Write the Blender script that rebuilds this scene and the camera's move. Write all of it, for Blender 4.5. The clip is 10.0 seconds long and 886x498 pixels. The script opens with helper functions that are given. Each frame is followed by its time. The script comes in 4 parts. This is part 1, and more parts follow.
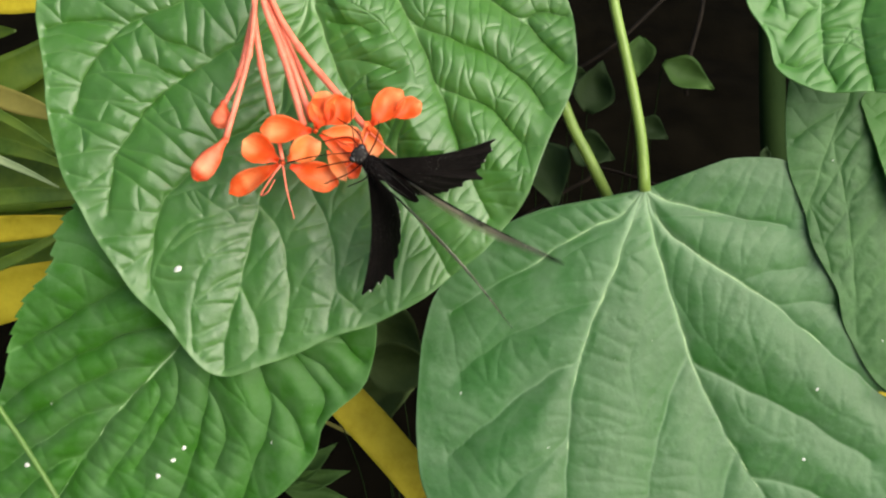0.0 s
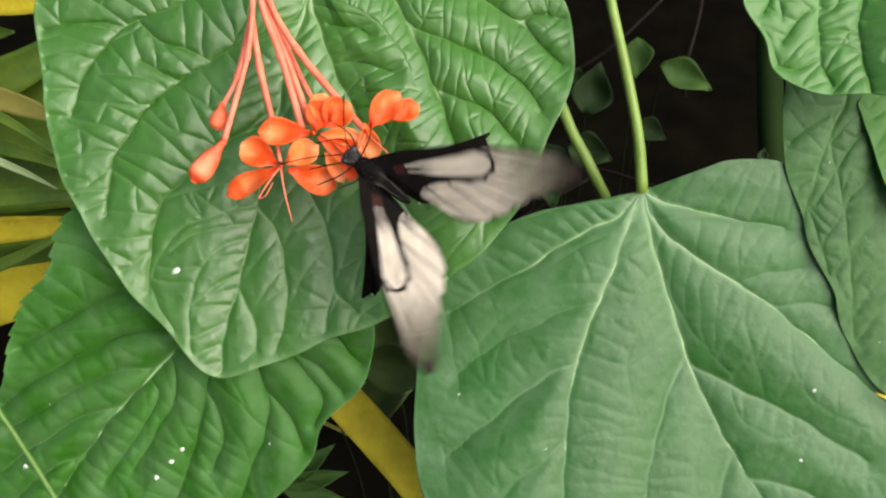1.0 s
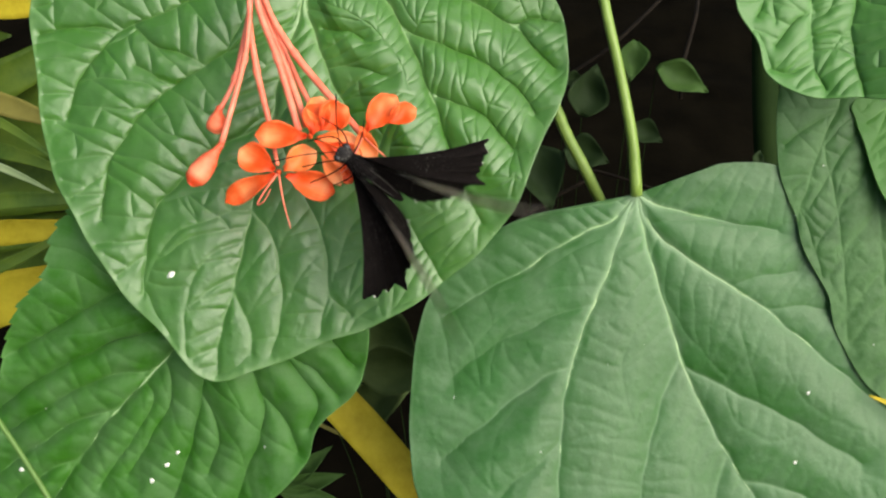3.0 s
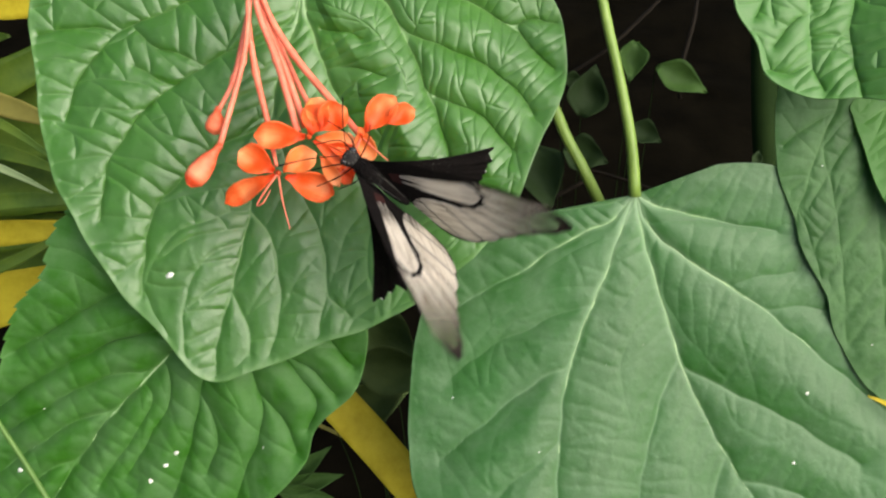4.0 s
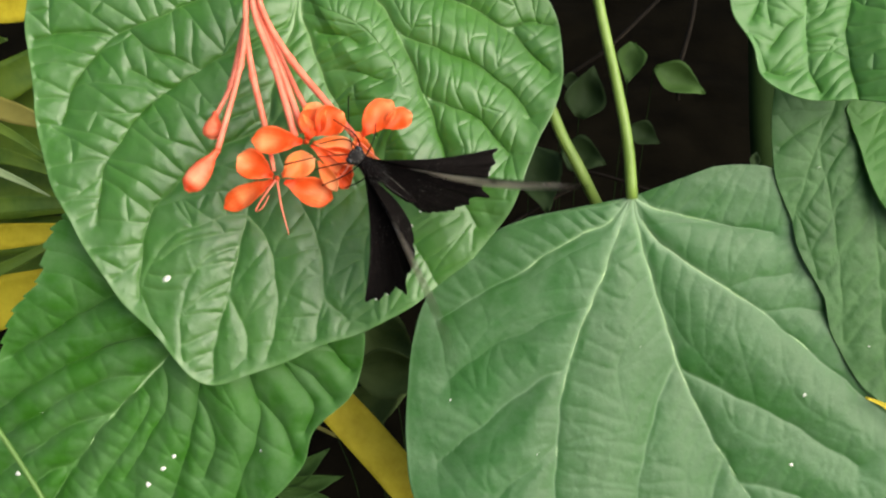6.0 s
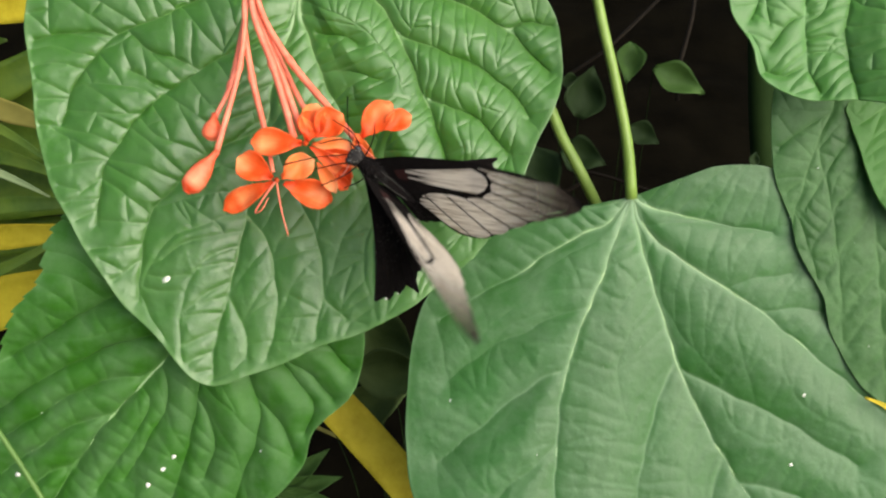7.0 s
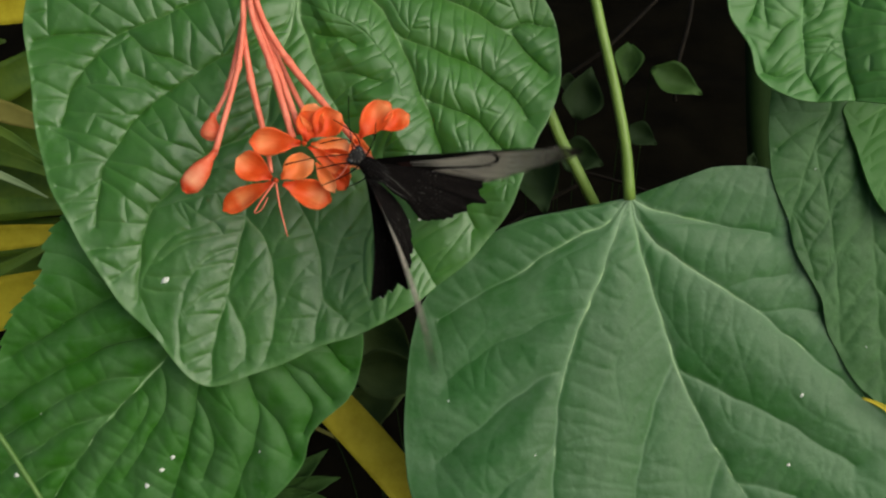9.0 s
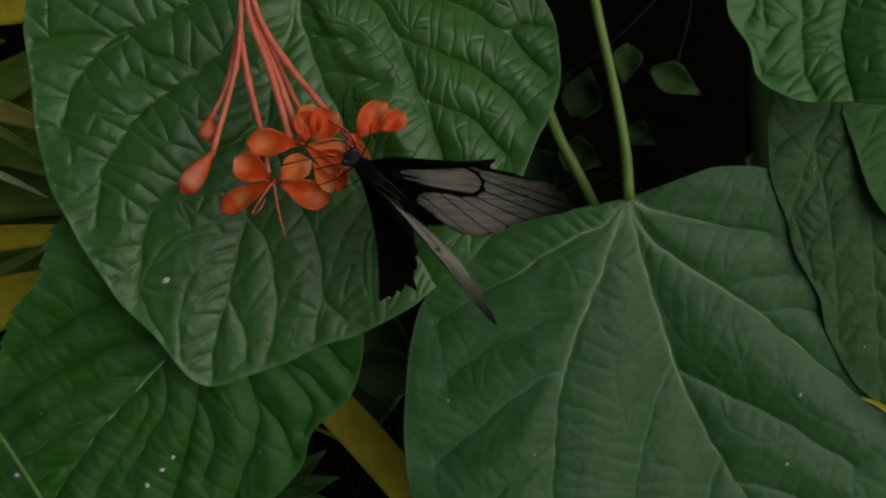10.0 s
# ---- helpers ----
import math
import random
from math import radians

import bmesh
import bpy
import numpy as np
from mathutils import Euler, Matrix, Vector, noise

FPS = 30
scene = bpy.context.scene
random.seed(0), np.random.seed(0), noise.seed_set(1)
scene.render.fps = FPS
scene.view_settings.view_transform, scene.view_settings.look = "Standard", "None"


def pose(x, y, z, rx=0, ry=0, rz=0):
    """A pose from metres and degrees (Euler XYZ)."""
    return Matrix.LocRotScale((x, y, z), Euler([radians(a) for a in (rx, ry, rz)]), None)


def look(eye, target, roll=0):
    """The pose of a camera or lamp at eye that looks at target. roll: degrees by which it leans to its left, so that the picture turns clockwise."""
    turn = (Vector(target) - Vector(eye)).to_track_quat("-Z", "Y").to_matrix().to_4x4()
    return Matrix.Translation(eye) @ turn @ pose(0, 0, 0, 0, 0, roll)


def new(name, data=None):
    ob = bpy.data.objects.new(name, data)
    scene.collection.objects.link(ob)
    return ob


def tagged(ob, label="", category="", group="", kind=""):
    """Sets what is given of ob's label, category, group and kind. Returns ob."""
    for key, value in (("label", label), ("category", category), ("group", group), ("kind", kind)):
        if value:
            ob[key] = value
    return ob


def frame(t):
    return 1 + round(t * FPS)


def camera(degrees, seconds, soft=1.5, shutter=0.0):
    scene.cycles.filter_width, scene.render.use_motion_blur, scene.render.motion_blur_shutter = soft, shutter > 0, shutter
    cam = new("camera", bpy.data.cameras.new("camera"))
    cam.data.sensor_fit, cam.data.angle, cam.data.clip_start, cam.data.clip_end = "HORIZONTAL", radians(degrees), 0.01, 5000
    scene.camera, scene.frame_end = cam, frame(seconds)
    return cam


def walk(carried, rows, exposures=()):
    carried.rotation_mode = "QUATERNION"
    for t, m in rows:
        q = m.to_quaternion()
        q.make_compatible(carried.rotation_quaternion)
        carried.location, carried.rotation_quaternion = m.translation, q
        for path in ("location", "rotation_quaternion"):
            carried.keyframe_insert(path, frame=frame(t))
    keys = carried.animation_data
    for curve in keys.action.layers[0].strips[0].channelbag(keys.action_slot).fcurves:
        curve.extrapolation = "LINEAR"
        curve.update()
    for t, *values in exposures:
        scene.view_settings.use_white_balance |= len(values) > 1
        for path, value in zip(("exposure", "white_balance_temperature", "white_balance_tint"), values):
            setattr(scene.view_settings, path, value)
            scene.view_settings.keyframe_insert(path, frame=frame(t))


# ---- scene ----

# The plants face a tilted board of 1568 x 882 units of 0.16 mm; w is the height above it, towards the eye.
UNIT, REACH, PITCH = 0.00016, 0.269, 40.0
RIGHT = Vector((1, 0, 0))
AHEAD = Vector((0, math.cos(radians(PITCH)), -math.sin(radians(PITCH))))
ABOVE = Vector((0, math.sin(radians(PITCH)), math.cos(radians(PITCH))))
MIDDLE = Vector((0, 0, 0.34))
EYE = MIDDLE - AHEAD * REACH
BOARD = Matrix((RIGHT, ABOVE, -AHEAD)).transposed().to_4x4()


def place(x, y, w=0.0):
    k = UNIT * (REACH - w) / REACH
    return MIDDLE - AHEAD * w + RIGHT * ((x - 784) * k) + ABOVE * ((441 - y) * k)


def stand(x, y, w=0.0, rx=0, ry=0, rz=0):
    """A pose on the board: x to the right, y up the board, z to the eye."""
    return Matrix.Translation(place(x, y, w)) @ BOARD @ pose(0, 0, 0, rx, ry, rz)


START = look(EYE, MIDDLE)
PATH = [(0.0, START @ pose(0.00000, 0.00000, 0.00000, 0.000, 0.000, 0.000)),
        (0.5, START @ pose(0.00019, 0.00022, 0.00025, 0.002, -0.028, 0.011)),
        (1.0, START @ pose(0.00031, 0.00057, 0.00049, -0.014, -0.067, 0.013)),
        (1.5, START @ pose(0.00063, 0.00095, 0.00072, -0.023, -0.081, -0.023)),
        (2.0, START @ pose(0.00103, 0.00121, 0.00095, -0.014, -0.080, -0.055)),
        (2.5, START @ pose(0.00151, 0.00139, 0.00118, -0.000, -0.092, -0.050)),
        (4.0, START @ pose(0.00220, 0.00158, 0.00138, 0.019, -0.089, -0.054)),
        (4.5, START @ pose(0.00268, 0.00188, 0.00145, 0.023, -0.079, -0.090)),
        (5.0, START @ pose(0.00298, 0.00218, 0.00146, 0.018, -0.060, -0.130)),
        (5.5, START @ pose(0.00323, 0.00226, 0.00152, 0.034, -0.049, -0.181)),
        (7.0, START @ pose(0.00331, 0.00239, 0.00160, 0.037, -0.076, -0.245)),
        (7.5, START @ pose(0.00328, 0.00261, 0.00163, 0.025, -0.114, -0.288)),
        (8.0, START @ pose(0.00329, 0.00260, 0.00169, 0.037, -0.135, -0.295)),
        (8.5, START @ pose(0.00323, 0.00251, 0.00184, 0.057, -0.165, -0.272)),
        (9.0, START @ pose(0.00298, 0.00251, 0.00208, 0.062, -0.228, -0.254)),
        (9.5, START @ pose(0.00268, 0.00261, 0.00237, 0.047, -0.295, -0.258)),
        (10.0, START @ pose(0.00237, 0.00279, 0.00266, 0.016, -0.364, -0.267))]
cam = camera(50.0, 10.0, soft=2.25, shutter=2.0)
walk(cam, PATH, exposures=[(0.0, 0.23, 6400, 12), (8.0, 0.23, 6400, 12), (8.5, -0.14, 6340, 9), (9.0, -0.69, 6280, 6.5), (9.5, -1.36, 6230, 5), (10.0, -2.14, 6190, 4)])

# ---- light ----
SUN_UP, SUN_ROUND = 41.0, 131.0
world = bpy.data.worlds.new("world")
scene.world = world
world.use_nodes = True
nt = world.node_tree
sky = nt.nodes.new("ShaderNodeTexSky")
sky.sky_type, sky.sun_disc = "NISHITA", False
sky.sun_elevation, sky.sun_rotation = radians(SUN_UP), radians(SUN_ROUND)
nt.links.new(sky.outputs[0], nt.nodes["Background"].inputs[0])
nt.nodes["Background"].inputs[1].default_value = 0.15
sky.dust_density, sky.air_density, sky.ozone_density = 6.0, 1.0, 0.6
sun = new("sun", bpy.data.lights.new("sun", "SUN"))
sun.data.energy, sun.data.angle, sun.data.color = 3.7, radians(66), (1.0, 0.97, 0.92)
az = radians(SUN_ROUND)
sun_way = Vector((math.sin(az) * math.cos(radians(SUN_UP)), math.cos(az) * math.cos(radians(SUN_UP)), math.sin(radians(SUN_UP))))
sun.matrix_world = look(sun_way * 10, (0, 0, 0))


# ---- materials ----
def material(name):
    m = bpy.data.materials.new(name)
    m.use_nodes = True
    return m, m.node_tree.nodes, m.node_tree.links, m.node_tree.nodes["Principled BSDF"]


def rgb(c):
    return (*c, 1.0)


def noise_tex(nodes, links, scale, detail=4.0, rough=0.55, coord=None):
    t = nodes.new("ShaderNodeTexNoise")
    t.inputs["Scale"].default_value, t.inputs["Detail"].default_value, t.inputs["Roughness"].default_value = scale, detail, rough
    if coord is None:
        coord = nodes.new("ShaderNodeTexCoord").outputs["Object"]
    links.new(coord, t.inputs["Vector"])
    return t.outputs["Fac"]


def ramp(nodes, links, fac, stops):
    r = nodes.new("ShaderNodeValToRGB")
    while len(r.color_ramp.elements) < len(stops):
        r.color_ramp.elements.new(0.5)
    for e, (p, c) in zip(r.color_ramp.elements, stops):
        e.position, e.color = p, rgb(c) if len(c) == 3 else c
    links.new(fac, r.inputs[0])
    return r.outputs[0]


def mixed(nodes, links, fac, a, b, mode="MIX"):
    m = nodes.new("ShaderNodeMix")
    m.data_type, m.blend_type = "RGBA", mode
    for sock, v in ((m.inputs["Factor"], fac), (m.inputs["A"], a), (m.inputs["B"], b)):
        if isinstance(v, (int, float)):
            sock.default_value = v
        elif isinstance(v, tuple):
            sock.default_value = rgb(v)
        else:
            links.new(v, sock)
    return m.outputs["Result"]


def bumped(nodes, links, bsdf, height, strength, distance):
    b = nodes.new("ShaderNodeBump")
    b.inputs["Strength"].default_value, b.inputs["Distance"].default_value = strength, distance
    links.new(height, b.inputs["Height"])
    links.new(b.outputs[0], bsdf.inputs["Normal"])


def see_through(nodes, links, bsdf, amount, color):
    """Mixes some translucency in, as thin leaf has."""
    t = nodes.new("ShaderNodeBsdfTranslucent")
    if isinstance(color, tuple):
        t.inputs[0].default_value = rgb(color)
    else:
        links.new(color, t.inputs[0])
    mx = nodes.new("ShaderNodeMixShader")
    mx.inputs[0].default_value = amount
    links.new(bsdf.outputs[0], mx.inputs[1])
    links.new(t.outputs[0], mx.inputs[2])
    links.new(mx.outputs[0], nodes["Material Output"].inputs[0])


def leaf_material(name, dark, light, vein, rough=0.42, spec=0.5, dust=(0.5, 0.56, 0.45), dusty=0.1, vein_amount=0.8, net=0.35, mesh=330, wax=0.0):
    m, n, l, b = material(name)
    big = noise_tex(n, l, 28, 3)
    fine = noise_tex(n, l, 420, 5, 0.65)
    base = ramp(n, l, big, [(0.3, dark), (0.7, light)])
    base = mixed(n, l, ramp(n, l, fine, [(0.35, (0.0,) * 3), (0.75, (0.35,) * 3)]), base, light)
    at = n.new("ShaderNodeAttribute")
    at.attribute_name = "vein"
    va = n.new("ShaderNodeMath")
    va.operation, va.inputs[1].default_value = "MULTIPLY", vein_amount
    l.new(at.outputs["Fac"], va.inputs[0])
    base = mixed(n, l, va.outputs[0], base, vein)
    film = noise_tex(n, l, 90, 6, 0.7)
    base = mixed(n, l, ramp(n, l, film, [(0.4, (0.0,) * 3), (0.8, (dusty,) * 3)]), base, dust)
    l.new(base, b.inputs["Base Color"])
    l.new(ramp(n, l, film, [(0.3, (rough - 0.07,) * 3), (0.75, (rough + 0.14,) * 3)]), b.inputs["Roughness"])
    b.inputs["Specular IOR Level"].default_value = spec
    b.inputs["Coat Weight"].default_value, b.inputs["Coat Roughness"].default_value = wax, 0.4
    crumple = n.new("ShaderNodeTexVoronoi")
    crumple.feature = "SMOOTH_F1"
    crumple.inputs["Scale"].default_value = mesh
    warp = n.new("ShaderNodeVectorMath")
    warp.operation = "MULTIPLY_ADD"
    wn = n.new("ShaderNodeTexNoise")
    wn.inputs["Scale"].default_value = 200
    co = n.new("ShaderNodeTexCoord").outputs["Object"]
    l.new(co, wn.inputs["Vector"])
    l.new(wn.outputs["Color"], warp.inputs[0])
    warp.inputs[1].default_value = (0.004, 0.004, 0.004)
    l.new(co, warp.inputs[2])
    l.new(warp.outputs[0], crumple.inputs["Vector"])
    swell = n.new("ShaderNodeMath")
    swell.operation, swell.inputs[1].default_value = "MULTIPLY_ADD", -net
    l.new(crumple.outputs["Distance"], swell.inputs[0])
    grain = n.new("ShaderNodeMath")
    grain.operation, grain.inputs[1].default_value = "MULTIPLY", 0.18
    l.new(fine, grain.inputs[0])
    l.new(grain.outputs[0], swell.inputs[2])
    bumped(n, l, b, swell.outputs[0], 0.8, 0.0009)
    see_through(n, l, b, 0.18, mixed(n, l, 0.5, base, (0.22, 0.42, 0.04)))
    return m


def plain(name, dark, light, scale, rough=0.5, spec=0.4, bump=0.3, dist=0.0004, thin=0.0):
    m, n, l, b = material(name)
    f = noise_tex(n, l, scale, 5, 0.6)
    c = ramp(n, l, f, [(0.3, dark), (0.72, light)])
    g = noise_tex(n, l, scale * 7, 3)
    c = mixed(n, l, ramp(n, l, g, [(0.4, (0.0,) * 3), (0.8, (0.3,) * 3)]), c, light)
    l.new(c, b.inputs["Base Color"])
    b.inputs["Roughness"].default_value, b.inputs["Specular IOR Level"].default_value = rough, spec
    bumped(n, l, b, g, bump, dist)
    if thin:
        see_through(n, l, b, thin, c)
    return m


QUILTED = leaf_material("quilted_leaf", (0.025, 0.109, 0.004), (0.044, 0.158, 0.010), (0.24, 0.41, 0.15), rough=0.44, spec=0.76, dusty=0.05, net=0.5, wax=0.08)
MILKY = leaf_material("milky_leaf", (0.017, 0.086, 0.009), (0.032, 0.128, 0.022), (0.20, 0.33, 0.17), rough=0.46, spec=0.45, dust=(0.42, 0.53, 0.40), dusty=0.13)
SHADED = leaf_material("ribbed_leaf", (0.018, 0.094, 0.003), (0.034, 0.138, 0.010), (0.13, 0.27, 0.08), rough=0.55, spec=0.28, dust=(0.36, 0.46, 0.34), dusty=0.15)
FRESH = leaf_material("fresh_leaf", (0.037, 0.150, 0.012), (0.062, 0.196, 0.029), (0.19, 0.40, 0.12), rough=0.45, dusty=0.08)
BLOTCHED = leaf_material("blotched_leaf", (0.013, 0.066, 0.007), (0.027, 0.105, 0.015), (0.08, 0.18, 0.05), rough=0.5, spec=0.3, dust=(0.22, 0.40, 0.17), dusty=0.32)
YOUNG = leaf_material("young_leaf", (0.024, 0.112, 0.006), (0.040, 0.150, 0.014), (0.12, 0.28, 0.06), rough=0.52, spec=0.3, dusty=0.03)
# weed leaf colour lowered to imitate the shrub's shade over it
SHADED_SMALL = leaf_material("shaded_small_leaf", (0.010, 0.024, 0.005), (0.020, 0.041, 0.010), (0.03, 0.06, 0.02), rough=0.7, spec=0.15, dusty=0.02)
DIM = plain("dim_leaf", (0.042, 0.070, 0.016), (0.082, 0.118, 0.032), 60, 0.7, 0.15)
STEM = plain("stem", (0.12, 0.205, 0.030), (0.19, 0.295, 0.055), 90, 0.45, thin=0.0)
DULL_STEM = plain("dull_stem", (0.055, 0.130, 0.018), (0.095, 0.185, 0.034), 90, 0.55)
VEIN = plain("vein", (0.21, 0.36, 0.14), (0.31, 0.45, 0.22), 150, 0.55)
# the gap's shade is put into this near-black stem colour
SHADE_STEM = plain("shade_stem", (0.006, 0.016, 0.003), (0.013, 0.027, 0.006), 60, 0.8, 0.05)
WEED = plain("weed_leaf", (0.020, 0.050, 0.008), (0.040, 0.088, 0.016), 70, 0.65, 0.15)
# twigs are darkened the same way, shade painted as colour
SHADE_TWIG = plain("twig", (0.006, 0.0048, 0.003), (0.013, 0.0102, 0.0064), 130, 0.9, 0.1)
YELLOW = plain("yellow_leaf", (0.36, 0.295, 0.010), (0.58, 0.500, 0.030), 70, 0.6, 0.2, thin=0.25)
GRASS = plain("grass_blade", (0.050, 0.115, 0.006), (0.120, 0.195, 0.015), 70, 0.5, thin=0.25)
PALE_BLADE = plain("pale_blade", (0.22, 0.32, 0.12), (0.34, 0.43, 0.20), 60, 0.6, thin=0.2)
STRAW = plain("straw", (0.15, 0.14, 0.018), (0.25, 0.23, 0.045), 60, 0.7, thin=0.2)


def petal_material(name, deep, mid, tip):
    """Deep at the claw, lighter along the blade, with faint lengthwise streaks."""
    m, n, l, b = material(name)
    co = n.new("ShaderNodeTexCoord").outputs["Object"]
    sep = n.new("ShaderNodeSeparateXYZ")
    l.new(co, sep.inputs[0])
    span = n.new("ShaderNodeMapRange")
    span.inputs["From Min"].default_value, span.inputs["From Max"].default_value = 0.0, 0.012
    l.new(sep.outputs[1], span.inputs["Value"])
    mp = n.new("ShaderNodeMapping")
    mp.inputs["Scale"].default_value = (900, 90, 300)
    l.new(co, mp.inputs[0])
    st = noise_tex(n, l, 1.0, 3, 0.6, mp.outputs[0])
    blot = noise_tex(n, l, 260, 4, 0.6, co)
    c = ramp(n, l, span.outputs[0], [(0.0, deep), (0.4, mid), (0.85, tip), (1.0, mid)])
    # deeper towards the sides; the paler middle is partly a painted highlight
    off = n.new("ShaderNodeMath")
    off.operation = "ABSOLUTE"
    l.new(sep.outputs[0], off.inputs[0])
    edge = n.new("ShaderNodeMapRange")
    edge.inputs["From Min"].default_value, edge.inputs["From Max"].default_value = 0.0008, 0.0044
    l.new(off.outputs[0], edge.inputs["Value"])
    c = mixed(n, l, edge.outputs[0], c, mid)
    c = mixed(n, l, ramp(n, l, st, [(0.35, (0.0,) * 3), (0.75, (0.4,) * 3)]), c, deep)
    c = mixed(n, l, ramp(n, l, blot, [(0.45, (0.0,) * 3), (0.8, (0.5,) * 3)]), c, tip)
    l.new(c, b.inputs["Base Color"])
    b.inputs["Roughness"].default_value, b.inputs["Specular IOR Level"].default_value = 0.5, 0.35
    bumped(n, l, b, st, 0.3, 0.0004)
    see_through(n, l, b, 0.35, c)
    return m


PETAL = petal_material("petal", (0.70, 0.050, 0.006), (0.88, 0.120, 0.012), (0.94, 0.360, 0.120))
PETAL_PALE = petal_material("petal_pale", (0.82, 0.13, 0.02), (0.92, 0.28, 0.06), (0.94, 0.46, 0.20))
# the pale last colour paints the highlight along the bud
BUD = petal_material("bud_skin", (0.80, 0.13, 0.05), (0.82, 0.085, 0.018), (0.95, 0.46, 0.24))
PEDICEL = plain("pedicel", (0.62, 0.11, 0.055), (0.80, 0.24, 0.14), 220, 0.42, 0.4)
BLACK = plain("black_scales", (0.0022, 0.0018, 0.0016), (0.008, 0.0065, 0.006), 700, 0.9, 0.06, 0.5)
VELVET = plain("velvet_scales", (0.0022, 0.0018, 0.0016), (0.008, 0.0065, 0.006), 700, 0.9, 0.06, 0.5)


def dusted(m):
    """A scatter of pale scales over the middle of the dark wing."""
    n, l = m.node_tree.nodes, m.node_tree.links
    b = n["Principled BSDF"]
    old = b.inputs["Base Color"].links[0].from_socket
    co = n.new("ShaderNodeTexCoord").outputs["Object"]
    far = n.new("ShaderNodeVectorMath")
    far.operation = "LENGTH"
    l.new(co, far.inputs[0])
    band = ramp(n, l, far.outputs["Value"], [(0.010, (0.0,) * 3), (0.016, (1.0,) * 3), (0.021, (1.0,) * 3), (0.026, (0.0,) * 3)])
    dots = ramp(n, l, noise_tex(n, l, 1500, 2, 0.8, co), [(0.62, (0.0,) * 3), (0.70, (1.0,) * 3)])
    l.new(mixed(n, l, mixed(n, l, 1.0, band, dots, "MULTIPLY"), old, (0.075, 0.072, 0.062)), b.inputs["Base Color"])


dusted(VELVET)
CHITIN = plain("chitin", (0.005, 0.005, 0.0045), (0.022, 0.02, 0.018), 900, 0.6, 0.15)
EYE_GLOSS = plain("eye_gloss", (0.006, 0.006, 0.006), (0.02, 0.02, 0.02), 900, 0.25, 0.5)
SPECK = plain("speck", (0.50, 0.52, 0.43), (0.76, 0.78, 0.69), 900, 0.7)
# near-black colour stands in for the plants' shade on the soil
SHADE_SOIL = plain("soil", (0.0012, 0.0011, 0.0006), (0.0044, 0.0038, 0.0021), 22, 0.95, 0.01, 0.25, 0.004)
FRINGE = plain("pale_scales", (0.02, 0.02, 0.017), (0.09, 0.087, 0.075), 1400, 0.8, 0.1)
RED_PATCH = plain("red_scales", (0.012, 0.0045, 0.004), (0.034, 0.010, 0.008), 500, 0.8, 0.15)


def wing_membrane():
    m, n, l, b = material("pale_membrane")
    co = n.new("ShaderNodeTexCoord").outputs["Object"]
    sep = n.new("ShaderNodeSeparateXYZ")
    l.new(co, sep.inputs[0])
    far = n.new("ShaderNodeMath")
    far.operation = "ABSOLUTE"
    l.new(sep.outputs[0], far.inputs[0])
    out = n.new("ShaderNodeMapRange")
    out.inputs["From Min"].default_value, out.inputs["From Max"].default_value = 0.031, 0.048
    l.new(far.outputs[0], out.inputs["Value"])
    st = n.new("ShaderNodeTexNoise")
    mp = n.new("ShaderNodeMapping")
    mp.inputs["Scale"].default_value = (120, 1400, 100)
    l.new(co, mp.inputs[0])
    l.new(mp.outputs[0], st.inputs["Vector"])
    st.inputs["Scale"].default_value = 1.0
    c = ramp(n, l, st.outputs["Fac"], [(0.28, (0.30, 0.25, 0.17)), (0.55, (0.75, 0.705, 0.61))])
    c = mixed(n, l, out.outputs[0], c, (0.17, 0.14, 0.105))
    root = n.new("ShaderNodeMapRange")
    root.inputs["From Min"].default_value, root.inputs["From Max"].default_value = 0.0170, 0.0100
    l.new(far.outputs[0], root.inputs["Value"])
    ragged = mixed(n, l, 1.0, root.outputs[0], ramp(n, l, st.outputs["Fac"], [(0.38, (1.6,) * 3), (0.6, (0.35,) * 3)]), "MULTIPLY")
    c = mixed(n, l, ragged, c, (0.008, 0.0065, 0.006))
    l.new(c, b.inputs["Base Color"])
    b.inputs["Roughness"].default_value, b.inputs["Specular IOR Level"].default_value = 0.55, 0.3
    see_through(n, l, b, 0.5, c)
    # the outer end is nearly bare of scales
    end = n["Material Output"].inputs[0]
    bare, clear = n.new("ShaderNodeMixShader"), n.new("ShaderNodeBsdfTransparent")
    thin = n.new("ShaderNodeMath")
    thin.operation, thin.inputs[1].default_value = "MULTIPLY", 0.72
    l.new(out.outputs[0], thin.inputs[0])
    l.new(thin.outputs[0], bare.inputs[0])
    l.new(end.links[0].from_socket, bare.inputs[1])
    l.new(clear.outputs[0], bare.inputs[2])
    l.new(bare.outputs[0], end)
    return m


PALE = wing_membrane()


# ---- building ----
def mesh_of(name, verts, faces, mat, smooth=True):
    me = bpy.data.meshes.new(name)
    me.from_pydata([tuple(v) for v in verts], [], faces)
    me.materials.append(mat)
    if smooth:
        me.polygons.foreach_set("use_smooth", [True] * len(me.polygons))
    me.update()
    return me


def part(name, me, parent, label="", m=None):
    ob = new(name, me)
    ob.parent = parent
    if m is not None:
        ob.matrix_basis = m
    return tagged(ob, label)


def grid_faces(a, b, close=False):
    f = []
    for i in range(a - 1):
        for j in range(b if close else b - 1):
            k = (j + 1) % b
            f.append((i * b + j, i * b + k, (i + 1) * b + k, (i + 1) * b + j))
    return f


